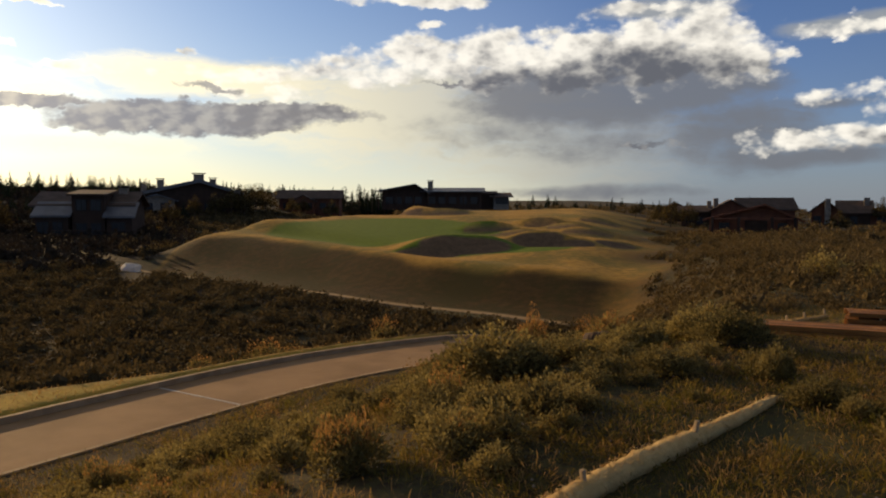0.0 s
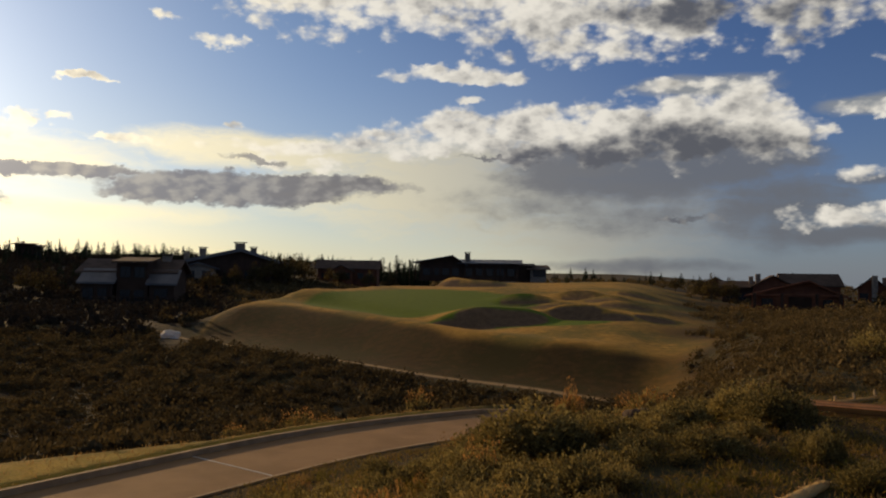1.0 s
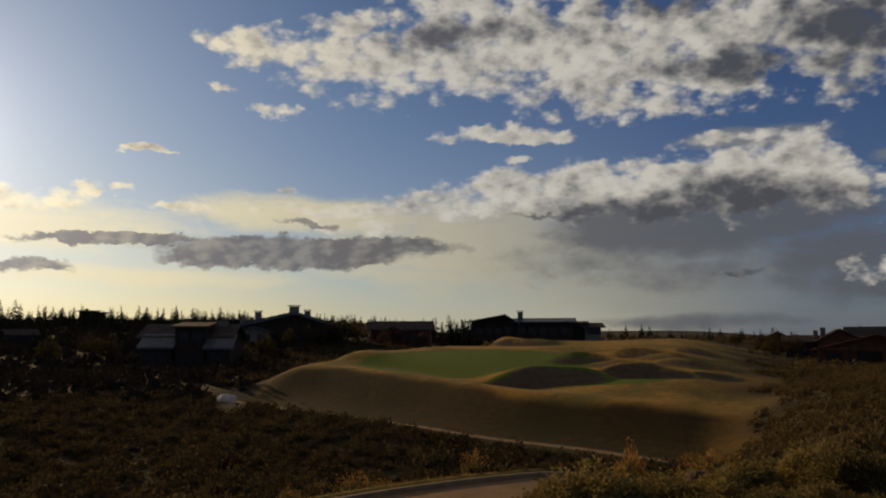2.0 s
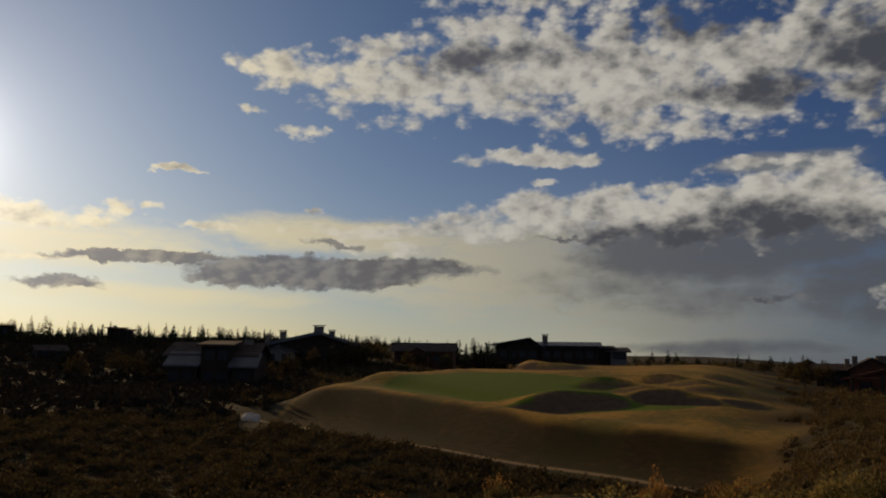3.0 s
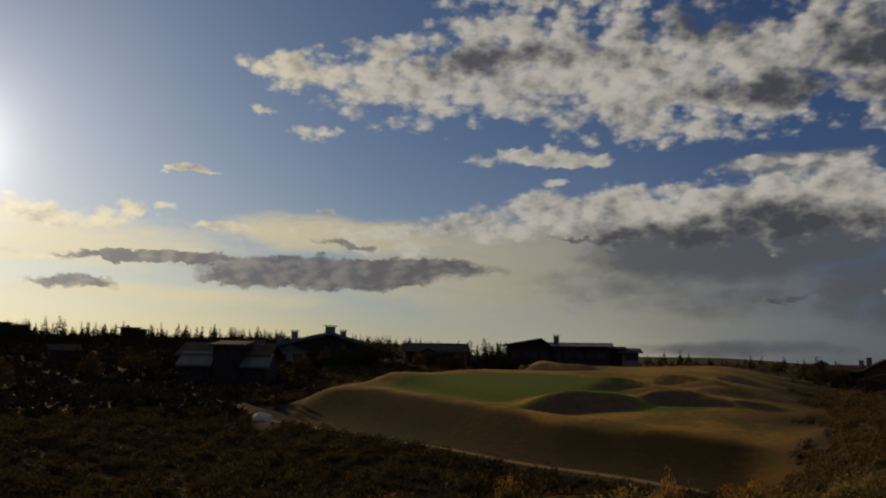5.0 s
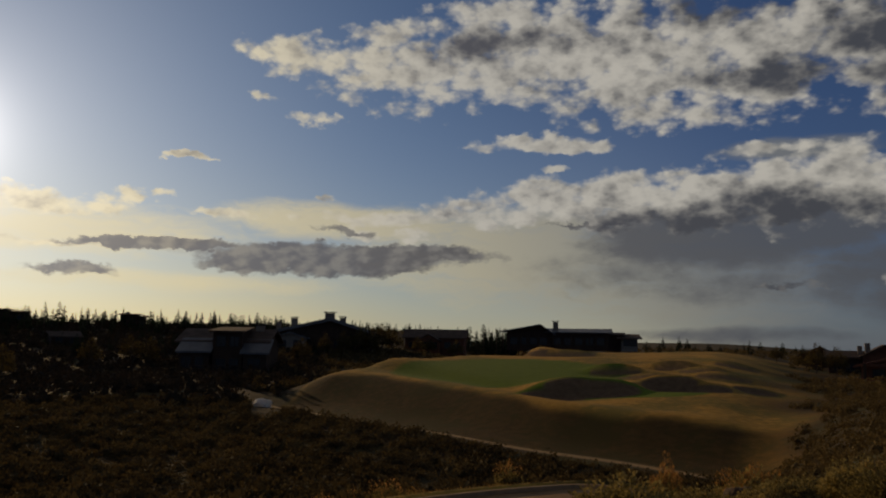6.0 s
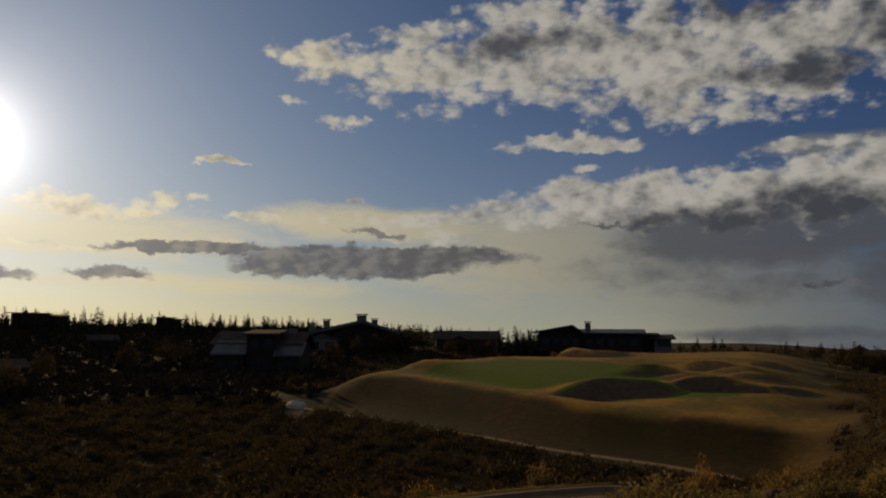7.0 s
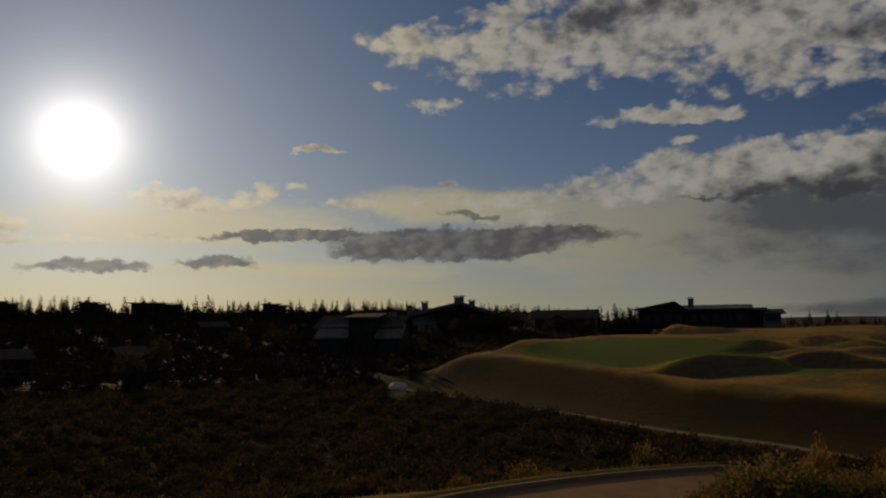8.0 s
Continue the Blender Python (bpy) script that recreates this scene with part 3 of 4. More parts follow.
def sagebrush(m, w, h, leaves=900, leaf=0.075, gold=0, clumps=7):
    """A twiggy bush: several leafy clumps on leaning stems, so that its outline is lumpy."""
    ob = empty("sagebrush" if not gold else "rabbitbrush", m)
    tagged(part("woody_base", stems(9, h * 0.8, w * 0.35, 0.016), M["twig"], ob), kind="stuff")
    each = leaves // clumps
    o, d = [], []
    for k in range(clumps):
        a, out = k * 2.4 + rng.uniform(-0.4, 0.4), w * (0.08 if k == 0 else rng.uniform(0.18, 0.30))
        size, tall = w * rng.uniform(0.2, 0.3), h * (0.62 if k == 0 else rng.uniform(0.35, 0.6))
        p, q = dome(each, size, size, tall, 0.35)
        o.append(p + np.array((math.cos(a) * out, math.sin(a) * out, h * (0.32 if k == 0 else rng.uniform(0.05, 0.3)))))
        d.append(q)
    o, d = np.vstack(o), np.vstack(d)
    d = d + np.array((0, 0, 0.7)) + rng.normal(size=d.shape) * 0.4
    d /= np.linalg.norm(d, axis=1, keepdims=True)
    n = len(o)
    v, f = blades(o, d, rng.uniform(0.6, 1.5, n) * leaf, rng.uniform(0.16, 0.34, n) * leaf)
    tagged(mesh_object("foliage", v, f, M["sage"], ob), kind="stuff")
    if gold:
        o, d = dome(gold, w * 0.44, w * 0.44, h * 0.95, 0.8)
        keep = o[:, 2] > h * 0.5
        o, d = o[keep], d[keep] * 0.45 + np.array((0, 0, 1.0))
        d /= np.linalg.norm(d, axis=1, keepdims=True)
        v, f = blades(o, d, rng.uniform(0.7, 1.6, len(o)) * leaf * 0.8, rng.uniform(0.10, 0.22, len(o)) * leaf, 0.05)
        tagged(mesh_object("bloom", v, f, M["gold"], ob), "golden dried flower heads", kind="stuff")
    return ob


def plant(ob, x, y, scale=1.0, squash=1.0):
    m = pose(x, y, height(x, y) - 0.04, 0, 0, rng.uniform(0, 360)) @ Matrix.Diagonal((scale, scale, scale * squash, 1))
    return copy_thing(ob, m)


ROLL = [polar(-7.6, 5.8), polar(-9.3, 6.15), polar(-13.2, 6.95), polar(-17.2, 7.9), polar(-20.9, 9.1), polar(-23.6, 10.4)]
ROLL_LINE = spline(ROLL, 8)
GREY = "grey-green sagebrush bush with twiggy stems on rough ground"
GOLD = "sage-green rabbitbrush with golden dried flower heads on rough ground"
SAGES = [tagged(sagebrush(pose(0, 0, 0), 1.0, 0.62, 1050, 0.075), GREY, "bush", "sagebrush on the knoll") for _ in range(5)]
GOLDS = [tagged(sagebrush(pose(0, 0, 0), 1.0, 0.75, 1000, 0.07, 420), GOLD, "bush", "rabbitbrush beside the path") for _ in range(3)]
LARGE = [tagged(sagebrush(pose(0, 0, 0), 1.0, 0.62, 4200, 0.055, 0, 11), "large dense grey-green sagebrush with dark hollows on the knoll", "bush", "sagebrush on the knoll") for _ in range(2)]
LARGE += [tagged(sagebrush(pose(0, 0, 0), 1.0, 0.62, 3400, 0.06, 1500, 9), "tall rabbitbrush with brownish golden tops at the knoll's edge", "bush", "rabbitbrush beside the path") for _ in range(2)]

# large bushes in known places: azimuth, distance, width, height, kind
for i, (a, r, w, h, g) in enumerate([(-4.3, 12.2, 1.9, 1.05, 2), (-6.75, 16.4, 0.95, 1.1, 3), (-12.3, 16.2, 1.45, 0.85, 3), (-18.6, 15.6, 1.4, 0.85, 2), (-20.8, 14.2, 1.3, 0.85, 2), (-1.0, 13.8, 1.3, 0.75, 2), (-8.6, 13.6, 1.3, 0.6, 2), (-16.2, 11.6, 1.1, 0.5, 2), (-23.4, 11.6, 0.55, 0.62, 2), (-26.2, 10.4, 0.8, 0.45, 2), (7.1, 7.4, 0.8, 0.6, 3), (-14.4, 14.2, 1.2, 0.6, 2),
        (13.0, 23.0, 1.4, 0.75, 1), (15.2, 21.9, 0.9, 0.5, 1), (17.6, 20.9, 0.7, 0.4, 1), (4.2, 25.0, 1.1, 1.0, 1), (11.0, 23.6, 1.0, 0.5, 1), (-26.5, 33, 2.4, 1.2, 0), (-30, 31, 2.0, 1.0, 0), (-1.5, 17.5, 1.1, 0.7, 1), (-4, 17, 1.2, 0.7, 0), (1.6, 17.0, 1.0, 0.55, 1), (-9.6, 17.2, 1.2, 0.7, 0), (-15.4, 16.8, 1.2, 0.75, 0)]):
    src = {0: SAGES[i % 5], 1: GOLDS[i % 3], 2: LARGE[i % 2], 3: LARGE[2 + i % 2]}[g]
    x, y = polar(a, r)
    plant(src, x, y, w, h / w / (0.75 if g == 1 else 0.62))

count = 0
while count < 290:
    a, r = rng.uniform(-36, 30), 4.5 + 19 * rng.random() ** 0.7
    x, y = polar(a, r)
    u = float(path_side(np.array([x]), np.array([y]))[0][0])
    if u > -HALF - 1.1 or (a > 2 and (u > -HALF - 2.0 or rng.random() < 0.6)) or min(np.hypot(x - c[0], y - c[1]) for c in ROLL_LINE) < 0.75 or (a < -14 and 5 < r < 13 and rng.random() < 0.6) or (x * 0.9 > 2.0 and r < 9 and rng.random() < 0.6) or (a < -19.5 and 12.5 < r < 24):
        continue
    k = rng.uniform(0.35, 0.95) * min(0.9, 0.35 + r / 18)
    plant(GOLDS[count % 3] if rng.random() < 0.1 else SAGES[count % 5], x, y, k, rng.uniform(0.8, 1.2))
    count += 1
for ob in SAGES + GOLDS + LARGE:
    x, y = polar(rng.uniform(-60, -45), rng.uniform(8, 14))
    ob.matrix_basis = pose(x, y, height(x, y) - 0.04)


def stuff(name, label, v, f, mat, tint=None):
    ob = mesh_object(name, v, f, mat)
    return tagged(ob, label, "plants", kind="stuff")


def scatter(n, accept, az, r, power=1.0):
    a = rng.uniform(*az, n * 3)
    d = np.sqrt(rng.random(n * 3) ** power * (r[1] ** 2 - r[0] ** 2) + r[0] ** 2)
    x, y = -d * np.sin(np.radians(a)), d * np.cos(np.radians(a))
    ok = accept(x, y, a, d)
    x, y = x[ok][:n], y[ok][:n]
    return x, y, land(x, y)[0]


def bush_field(name, label, x, y, z, leaves, size, mat, flat=0.62, leaf=1.25, thin=(0.2, 0.38), core=0.62):
    """Many bushes in one mesh, each a dark core and a dome of blades of its own size."""
    k = len(x)
    w = rng.uniform(*size, k) * (0.7 + 0.6 * rng.random(k))
    d = rng.normal(size=(k, leaves, 3))
    d[..., 2] = np.abs(d[..., 2])
    d /= np.linalg.norm(d, axis=2, keepdims=True)
    pa, pb = rng.uniform(0, 6, (k, 1)), rng.uniform(0, 6, (k, 1))
    tall = rng.uniform(0.7, 1.15, k)
    dims = np.stack([w / 2, w / 2, w * flat * tall], 1)[:, None, :] * 0.9
    base = np.stack([x, y, z - 0.05], 1)[:, None, :]

    def lobes(v):
        return 1 + 0.3 * np.sin(v[..., 0] * 3 + pa) * np.cos(v[..., 1] * 4 + pb)

    kk = (0.6 + 0.4 * rng.random((k, leaves)) ** 0.6) * lobes(d)
    o = d * kk[..., None] * dims + base
    dirs = d * 0.8 + np.array((0, 0, 0.6)) + rng.normal(size=d.shape) * 0.4
    dirs /= np.linalg.norm(dirs, axis=2, keepdims=True)
    length = (w[:, None] * rng.uniform(0.5, 1.3, (k, leaves)) * leaf / math.sqrt(leaves)).ravel()
    v, f = blades(o.reshape(-1, 3), dirs.reshape(-1, 3), length, length * rng.uniform(*thin, len(length)), 0.1)
    if core:
        seg = 7
        rings = [(math.cos(e), math.sin(e)) for e in (-0.25, 0.35, 0.85)]
        unit = np.array([(c * math.cos(q * 2 * math.pi / seg), c * math.sin(q * 2 * math.pi / seg), h) for c, h in rings for q in range(seg)] + [(0, 0, 1.0)])
        u = np.broadcast_to(unit, (k, len(unit), 3))
        cv = u * (lobes(u) * core * rng.uniform(0.85, 1.15, u.shape[:2]))[..., None] * dims + base
        quads = [(r * seg + q, r * seg + (q + 1) % seg, (r + 1) * seg + (q + 1) % seg, (r + 1) * seg + q) for r in range(2) for q in range(seg)]
        quads += [(2 * seg + q, 2 * seg + (q + 1) % seg, 3 * seg, 3 * seg) for q in range(seg)]
        cf = (np.arange(k)[:, None, None] * len(unit) + np.array(quads)[None]).reshape(-1, 4) + len(v)
        v = np.vstack([v, cv.reshape(-1, 3)])
        f = [tuple(dict.fromkeys(t)) for t in np.vstack([f, cf]).tolist()]
    return stuff(name, label, v, f, mat)


def off_mound(x, y, a, d):
    z, zones = land(x, y)
    s = (x + 8.6) * 0.564 + (y - 63.4) * 0.826
    trail_free = ~((s > -1.8) & (s < 4) & (a > -11) & (a < 23.5)) & ~((d < 22) & (a < -19))
    u, _ = path_side(x, y)
    free = trail_free & (zones["mown"] < 0.12) & (zones["verge"] < 0.1)
    bare = np.hypot((a - 21.9) / 1.25, (d - 79.5) / 6.0) < 1
    return free & ~bare & ~((np.abs(u) < HALF + 0.5) & (d < 60))


def ravine(x, y, a, d):
    u, _ = path_side(x, y)
    lip = HALF + 0.6 + 0.42 * np.clip(-6.5 - x, 0, 14)
    return off_mound(x, y, a, d) & (u > lip + 1.1) & (a > -11)


def open_field(x, y, a, d):
    return off_mound(x, y, a, d) & ((a < -11) | (d > 60))


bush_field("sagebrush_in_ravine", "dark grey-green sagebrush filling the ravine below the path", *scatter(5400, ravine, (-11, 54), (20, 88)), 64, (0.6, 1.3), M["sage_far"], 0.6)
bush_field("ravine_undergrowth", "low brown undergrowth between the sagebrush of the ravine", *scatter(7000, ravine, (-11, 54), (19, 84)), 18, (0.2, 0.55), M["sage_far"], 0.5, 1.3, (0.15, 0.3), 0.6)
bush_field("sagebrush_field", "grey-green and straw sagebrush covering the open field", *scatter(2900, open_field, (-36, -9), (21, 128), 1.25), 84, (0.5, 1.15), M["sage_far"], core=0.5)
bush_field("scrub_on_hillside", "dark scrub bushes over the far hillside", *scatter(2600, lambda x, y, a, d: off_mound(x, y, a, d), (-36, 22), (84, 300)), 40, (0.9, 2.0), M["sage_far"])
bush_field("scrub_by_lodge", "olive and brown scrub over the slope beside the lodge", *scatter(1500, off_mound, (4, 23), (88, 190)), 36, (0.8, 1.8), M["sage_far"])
bush_field("scrub_on_ridge", "dense scrub and low trees, coloured dark for the ridge's shaded side", *scatter(5200, off_mound, (18, 54), (82, 290)), 30, (1.0, 2.6), M["scrub"], 0.75)


def grass_field(name, label, x, y, z, mat, length, width, lean=0.35):
    n = len(x)
    o = np.stack([x, y, z - 0.01], 1)
    d = rng.normal(size=(n, 3)) * lean + np.array((0, 0, 1.0))
    d /= np.linalg.norm(d, axis=1, keepdims=True)
    L = rng.uniform(*length, n)
    v, f = blades(o, d, L, L * rng.uniform(*width, n), 0.2)
    return stuff(name, label, v, f, mat)


def knoll(x, y, a, d):
    u, _ = path_side(x, y)
    patch = np.sin(x * 1.7 + 2 * np.sin(y * 0.9)) * np.sin(y * 1.3 + 1.5 * np.sin(x * 0.8)) > rng.uniform(-1.1, 0.9, x.shape)
    return (u < -HALF - 0.15) & patch & ~((a < -19.5) & (d > 15.5) & (rng.random(x.shape) < 0.35))


def rough_knoll(x, y, a, d):
    u, _ = path_side(x, y)
    clear = np.min([np.hypot(x - c[0], y - c[1]) for c in ROLL_LINE], axis=0) > 0.45
    return knoll(x, y, a, d) & (u < -HALF - 0.6) & clear & ~((a < -19.5) & (d > 14))


def verge_zone(x, y, a, d):
    return land(x, y)[1]["verge"] > 0.5


grass_field("dry_grass", "dry straw-coloured grass tufts on the rough knoll", *scatter(60000, knoll, (-36, 40), (3.5, 24), 1.25), M["straw"], (0.05, 0.20), (0.012, 0.03), 0.5)
grass_field("green_weeds", "low green weeds and grass on the rough knoll", *scatter(80000, knoll, (-36, 40), (3.5, 23), 1.25), M["grass"], (0.04, 0.15), (0.025, 0.07), 0.8)
bush_field("grass_tufts", "low rough tufts of olive and straw grass on the knoll", *scatter(1500, rough_knoll, (-36, 40), (4.5, 23), 1.2), 70, (0.2, 0.5), M["grass"], 0.42, 1.5, (0.05, 0.11), 0)
bush_field("straw_tufts", "small tufts of dry straw grass on the knoll", *scatter(800, rough_knoll, (-36, 40), (4.5, 23), 1.2), 55, (0.12, 0.36), M["straw"], 0.6, 1.9, (0.03, 0.07), 0)
grass_field("verge_grass", "yellow-green cut grass along the kerb", *scatter(24000, verge_zone, (-8, 56), (13, 32)), M["straw"], (0.05, 0.14), (0.03, 0.08))


# ---- trees ----
def spruce(h, w, tiers):
    ob = empty("spruce_tree", pose(0, 0, 0))
    bm = bmesh.new()
    bmesh.ops.create_cone(bm, segments=7, radius1=0.16, radius2=0.02, depth=h, cap_ends=True, matrix=Matrix.Translation((0, 0, h / 2 - 0.1)))
    part("trunk", bm, M["bark"], ob)
    o, d, L = [], [], []
    for i in range(tiers):
        t = i / tiers
        z = h * (0.10 + 0.9 * t)
        reach = w / 2 * (1 - t) ** 0.85 * rng.uniform(0.75, 1.15) + 0.08
        for k in range(int(9 - 4 * t)):
            a = rng.uniform(0, 2 * math.pi)
            for q in (0.15, 0.45, 0.75):
                o.append((math.cos(a) * reach * q, math.sin(a) * reach * q, z - reach * q * 0.25))
                b = a + rng.uniform(-0.6, 0.6)
                d.append((math.cos(b), math.sin(b), rng.uniform(-0.5, 0.1)))
                L.append(reach * 0.5 + 0.12)
    d = np.array(d)
    d /= np.linalg.norm(d, axis=1, keepdims=True)
    v, f = blades(np.array(o), d, np.array(L), np.array(L) * 0.32, 0.2)
    tagged(mesh_object("crown", v, f, M["spruce"], ob), kind="stuff")
    return tagged(ob, "dark green pointed spruce on the skyline", "tree", "spruces along the skyline")


def leafy_tree(h, w, mat, leaves, label, group):
    ob = empty("tree", pose(0, 0, 0))
    bm = bmesh.new()
    for k in range(7):
        a = k * 2.4
        lean = 0.0 if k == 0 else w * 0.28
        base = Vector((0, 0, 0 if k == 0 else h * 0.25))
        top = Vector((math.cos(a) * lean, math.sin(a) * lean, h * (0.8 if k == 0 else rng.uniform(0.6, 0.95))))
        way = top - base
        bmesh.ops.create_cone(bm, segments=6, radius1=0.12 if k == 0 else 0.05, radius2=0.015, depth=way.length, cap_ends=True,
                              matrix=Matrix.Translation((base + top) / 2) @ way.to_track_quat("Z", "Y").to_matrix().to_4x4())
    part("trunk", bm, M["bark"], ob)
    o, d = dome(leaves, w / 2, w / 2, h * 0.6, 0.3)
    o = o + np.array((0, 0, h * 0.34))
    d = d + rng.normal(size=d.shape) * 0.6
    d /= np.linalg.norm(d, axis=1, keepdims=True)
    v, f = blades(o, d, rng.uniform(0.18, 0.5, leaves), rng.uniform(0.06, 0.16, leaves))
    tagged(mesh_object("crown", v, f, mat, ob), kind="stuff")
    return tagged(ob, label, "tree", group)


SPRUCES = [spruce(6.0, 2.3, 15), spruce(6.0, 1.8, 17), spruce(6.0, 2.8, 14), spruce(6.0, 1.5, 16)]


def crest(a):
    return float(np.interp(a, [-32, -15, -11, -6, 3, 10, 16, 26, 34, 52], [0.15, 0.25, 0.5, 0.45, 1.1, 1.3, 1.55, 1.9, 2.1, 2.25]))


def grow(src, a, r, h, full=6.0):
    x, y = polar(a, r)
    k = h / full
    return copy_thing(src, pose(x, y, height(x, y) - 0.1, 0, 0, rng.uniform(0, 360)) @ Matrix.Diagonal((k * rng.uniform(0.8, 1.2),) * 2 + (k, 1)))


stand = []
for i in range(390):
    a = rng.uniform(3.2, 52) if i % 6 < 5 else rng.uniform(-15.5, -5) if i % 12 < 11 else rng.uniform(-36, -15)
    r = rng.uniform(236, 285) if a > 3 else rng.uniform(250, 330)
    x, y = polar(a, r)
    h = EYE + r * math.tan(radians(crest(a) + rng.uniform(-0.45, 0.2) + (0.22 if rng.random() < 0.12 else 0))) - height(x, y)
    stand.append((a, r, max(h, 2.2)))
stand.sort(key=lambda t: -t[2])
for i, (a, r, h) in enumerate(stand[:270]):
    grow(SPRUCES[i % 4], a, r, h)
# the lower trees behind and below them, as one wood
wood_v, wood_f, total = [], [], 0
for i, (a, r, h) in enumerate(stand[270:] + [(rng.uniform(17, 53), rng.uniform(165, 236), rng.uniform(2.2, 4.8)) for _ in range(130)]):
    me = next(c for c in SPRUCES[i % 4].children if c.name.startswith("crown")).data
    v = np.empty(len(me.vertices) * 3)
    me.vertices.foreach_get("co", v)
    x, y = polar(a, r)
    wood_v.append(v.reshape(-1, 3) * (h / 6.0) + np.array((x, y, height(x, y) - 0.1)))
    wood_f.append(np.arange(len(me.vertices)).reshape(-1, 4) + total)
    total += len(me.vertices)
tagged(mesh_object("far_wood", np.vstack(wood_v), np.vstack(wood_f), M["spruce"]), "dark far wood of low spruces under the ridge", "wood", kind="stuff")
for k, ob in enumerate(SPRUCES):
    x, y = polar(8 + k * 0.7, 250)
    ob.matrix_basis = pose(x, y, height(x, y) - 0.1) @ Matrix.Diagonal((0.8, 0.8, 0.8, 1))

BROAD = leafy_tree(5.0, 3.6, M["aspen"], 900, "small round tree with olive autumn leaves beside a house", "trees beside the houses")
for a, r, h in [(-16.4, 150, 5.2), (-17.6, 152, 4.6), (-15.8, 155, 4.0), (-27.1, 120, 3.4), (38.6, 118, 5.0), (13.6, 182, 7.0), (15.3, 178, 6.4), (16.4, 176, 5.4), (14.6, 184, 6.6), (17.8, 172, 5.0), (19.4, 160, 4.6), (8.2, 192, 4.6), (6.6, 196, 4.2), (12.9, 186, 5.5), (14.4, 178, 5.0), (29.8, 150, 5.5), (31.0, 158, 5.0), (11.0, 188, 4.2), (-29.6, 165, 5.0), (40.6, 92, 4.2), (-14.0, 170, 3.2), (24.6, 150, 4.5), (10.2, 195, 4.2)]:
    grow(BROAD, a, r, h, 5.0)
x, y = polar(33.5, 150)
BROAD.matrix_basis = pose(x, y, height(x, y) - 0.1)


# ---- houses ----
def window(parent, x, y, z, w, h):
    """A framed window in a wall that faces -y, sunk a little into it."""
    bm = bmesh.new()
    for b in ((x - w / 2 - 0.09, x + w / 2 + 0.09, z - 0.1, z), (x - w / 2 - 0.09, x + w / 2 + 0.09, z + h, z + h + 0.1), (x - w / 2 - 0.09, x - w / 2, z, z + h), (x + w / 2, x + w / 2 + 0.09, z, z + h), (x - 0.03, x + 0.03, z, z + h)):
        add_box(bm, b[0], y - 0.09, b[2], b[1], y + 0.05, b[3])
    fr = part("window", bm, M["dark_metal"], parent)
    part("pane", box(x - w / 2, y - 0.04, z, x + w / 2, y - 0.015, z + h), M["glass"], fr)


def wing(parent, x0, x1, y0, y1, h, rise, ridge, wall, roof, over=0.7, lean=0.0, thick=0.26):
    """A block with a gable roof; ridge 'x' or 'y', or 'shed' for a single slope that drops towards the front."""
    base = -1.2
    if ridge == "x":
        c = (y0 + y1) / 2
        prof = [(y0, base), (y0, h), (c, h + rise), (y1, h), (y1, base)]
        part("wall", prism(prof, "x", x0, x1), M[wall], parent)
        k = rise / ((y1 - y0) / 2)
        a, b = y0 - over, y1 + over
        prof = [(a, h - over * k + 0.02), (c, h + rise + 0.02), (b, h - over * k + 0.02), (b, h - over * k + thick), (c, h + rise + thick + 0.02), (a, h - over * k + thick)]
        part("roof", prism(prof, "x", x0 - over, x1 + over), M[roof], parent)
    elif ridge == "y":
        c = (x0 + x1) / 2 + lean
        prof = [(x0, base), (x0, h), (c, h + rise), (x1, h), (x1, base)]
        part("wall", prism(prof, "y", y0, y1), M[wall], parent)
        ka, kb = rise / (c - x0), rise / (x1 - c)
        a, b = x0 - over, x1 + over
        prof = [(a, h - over * ka + 0.02), (c, h + rise + 0.02), (b, h - over * kb + 0.02), (b, h - over * kb + thick), (c, h + rise + thick + 0.02), (a, h - over * ka + thick)]
        part("roof", prism(prof, "y", y0 - over, y1 + over), M[roof], parent)
    else:
        prof = [(y0, base), (y0, h), (y1, h + rise), (y1, base)]
        part("wall", prism(prof, "x", x0, x1), M[wall], parent)
        k = rise / (y1 - y0)
        a, b = y0 - over, y1 + over
        prof = [(a, h - over * k + 0.02), (b, h + rise + over * k + 0.02), (b, h + rise + over * k + thick), (a, h - over * k + thick)]
        part("roof", prism(prof, "x", x0 - over, x1 + over), M[roof], parent)


def chimney(parent, x, y, w, low, top, cap=True, mat="stone"):
    ch = part("chimney", box(x - w / 2, y - w / 2, low, x + w / 2, y + w / 2, top, bevel=0.05), M[mat], parent)
    if cap:
        bm = box(x - w * 0.66, y - w * 0.66, top + 0.18, x + w * 0.66, y + w * 0.66, top + 0.30)
        for sx in (-0.4, 0.4):
            for sy in (-0.4, 0.4):
                add_box(bm, x + sx * w - 0.06, y + sy * w - 0.06, top - 0.05, x + sx * w + 0.06, y + sy * w + 0.06, top + 0.19)
        part("chimney_cap", bm, M["dark_metal"], ch)


def posts(parent, xs, y, top, w=0.28):
    for x in xs:
        part("post", box(x - w / 2, y - w / 2, -1.0, x + w / 2, y + w / 2, top, bevel=0.03), M["timber"], parent)


def house(name, az, r, z, label, turn=0.0):
    x, y = polar(az, r)
    return tagged(empty(name, pose(x, y, z, 0, 0, az + turn)), label, "house")


def px(n, r):
    """Metres that n hundredths of a degree cover at r metres."""
    return r * math.tan(radians(n / 100))


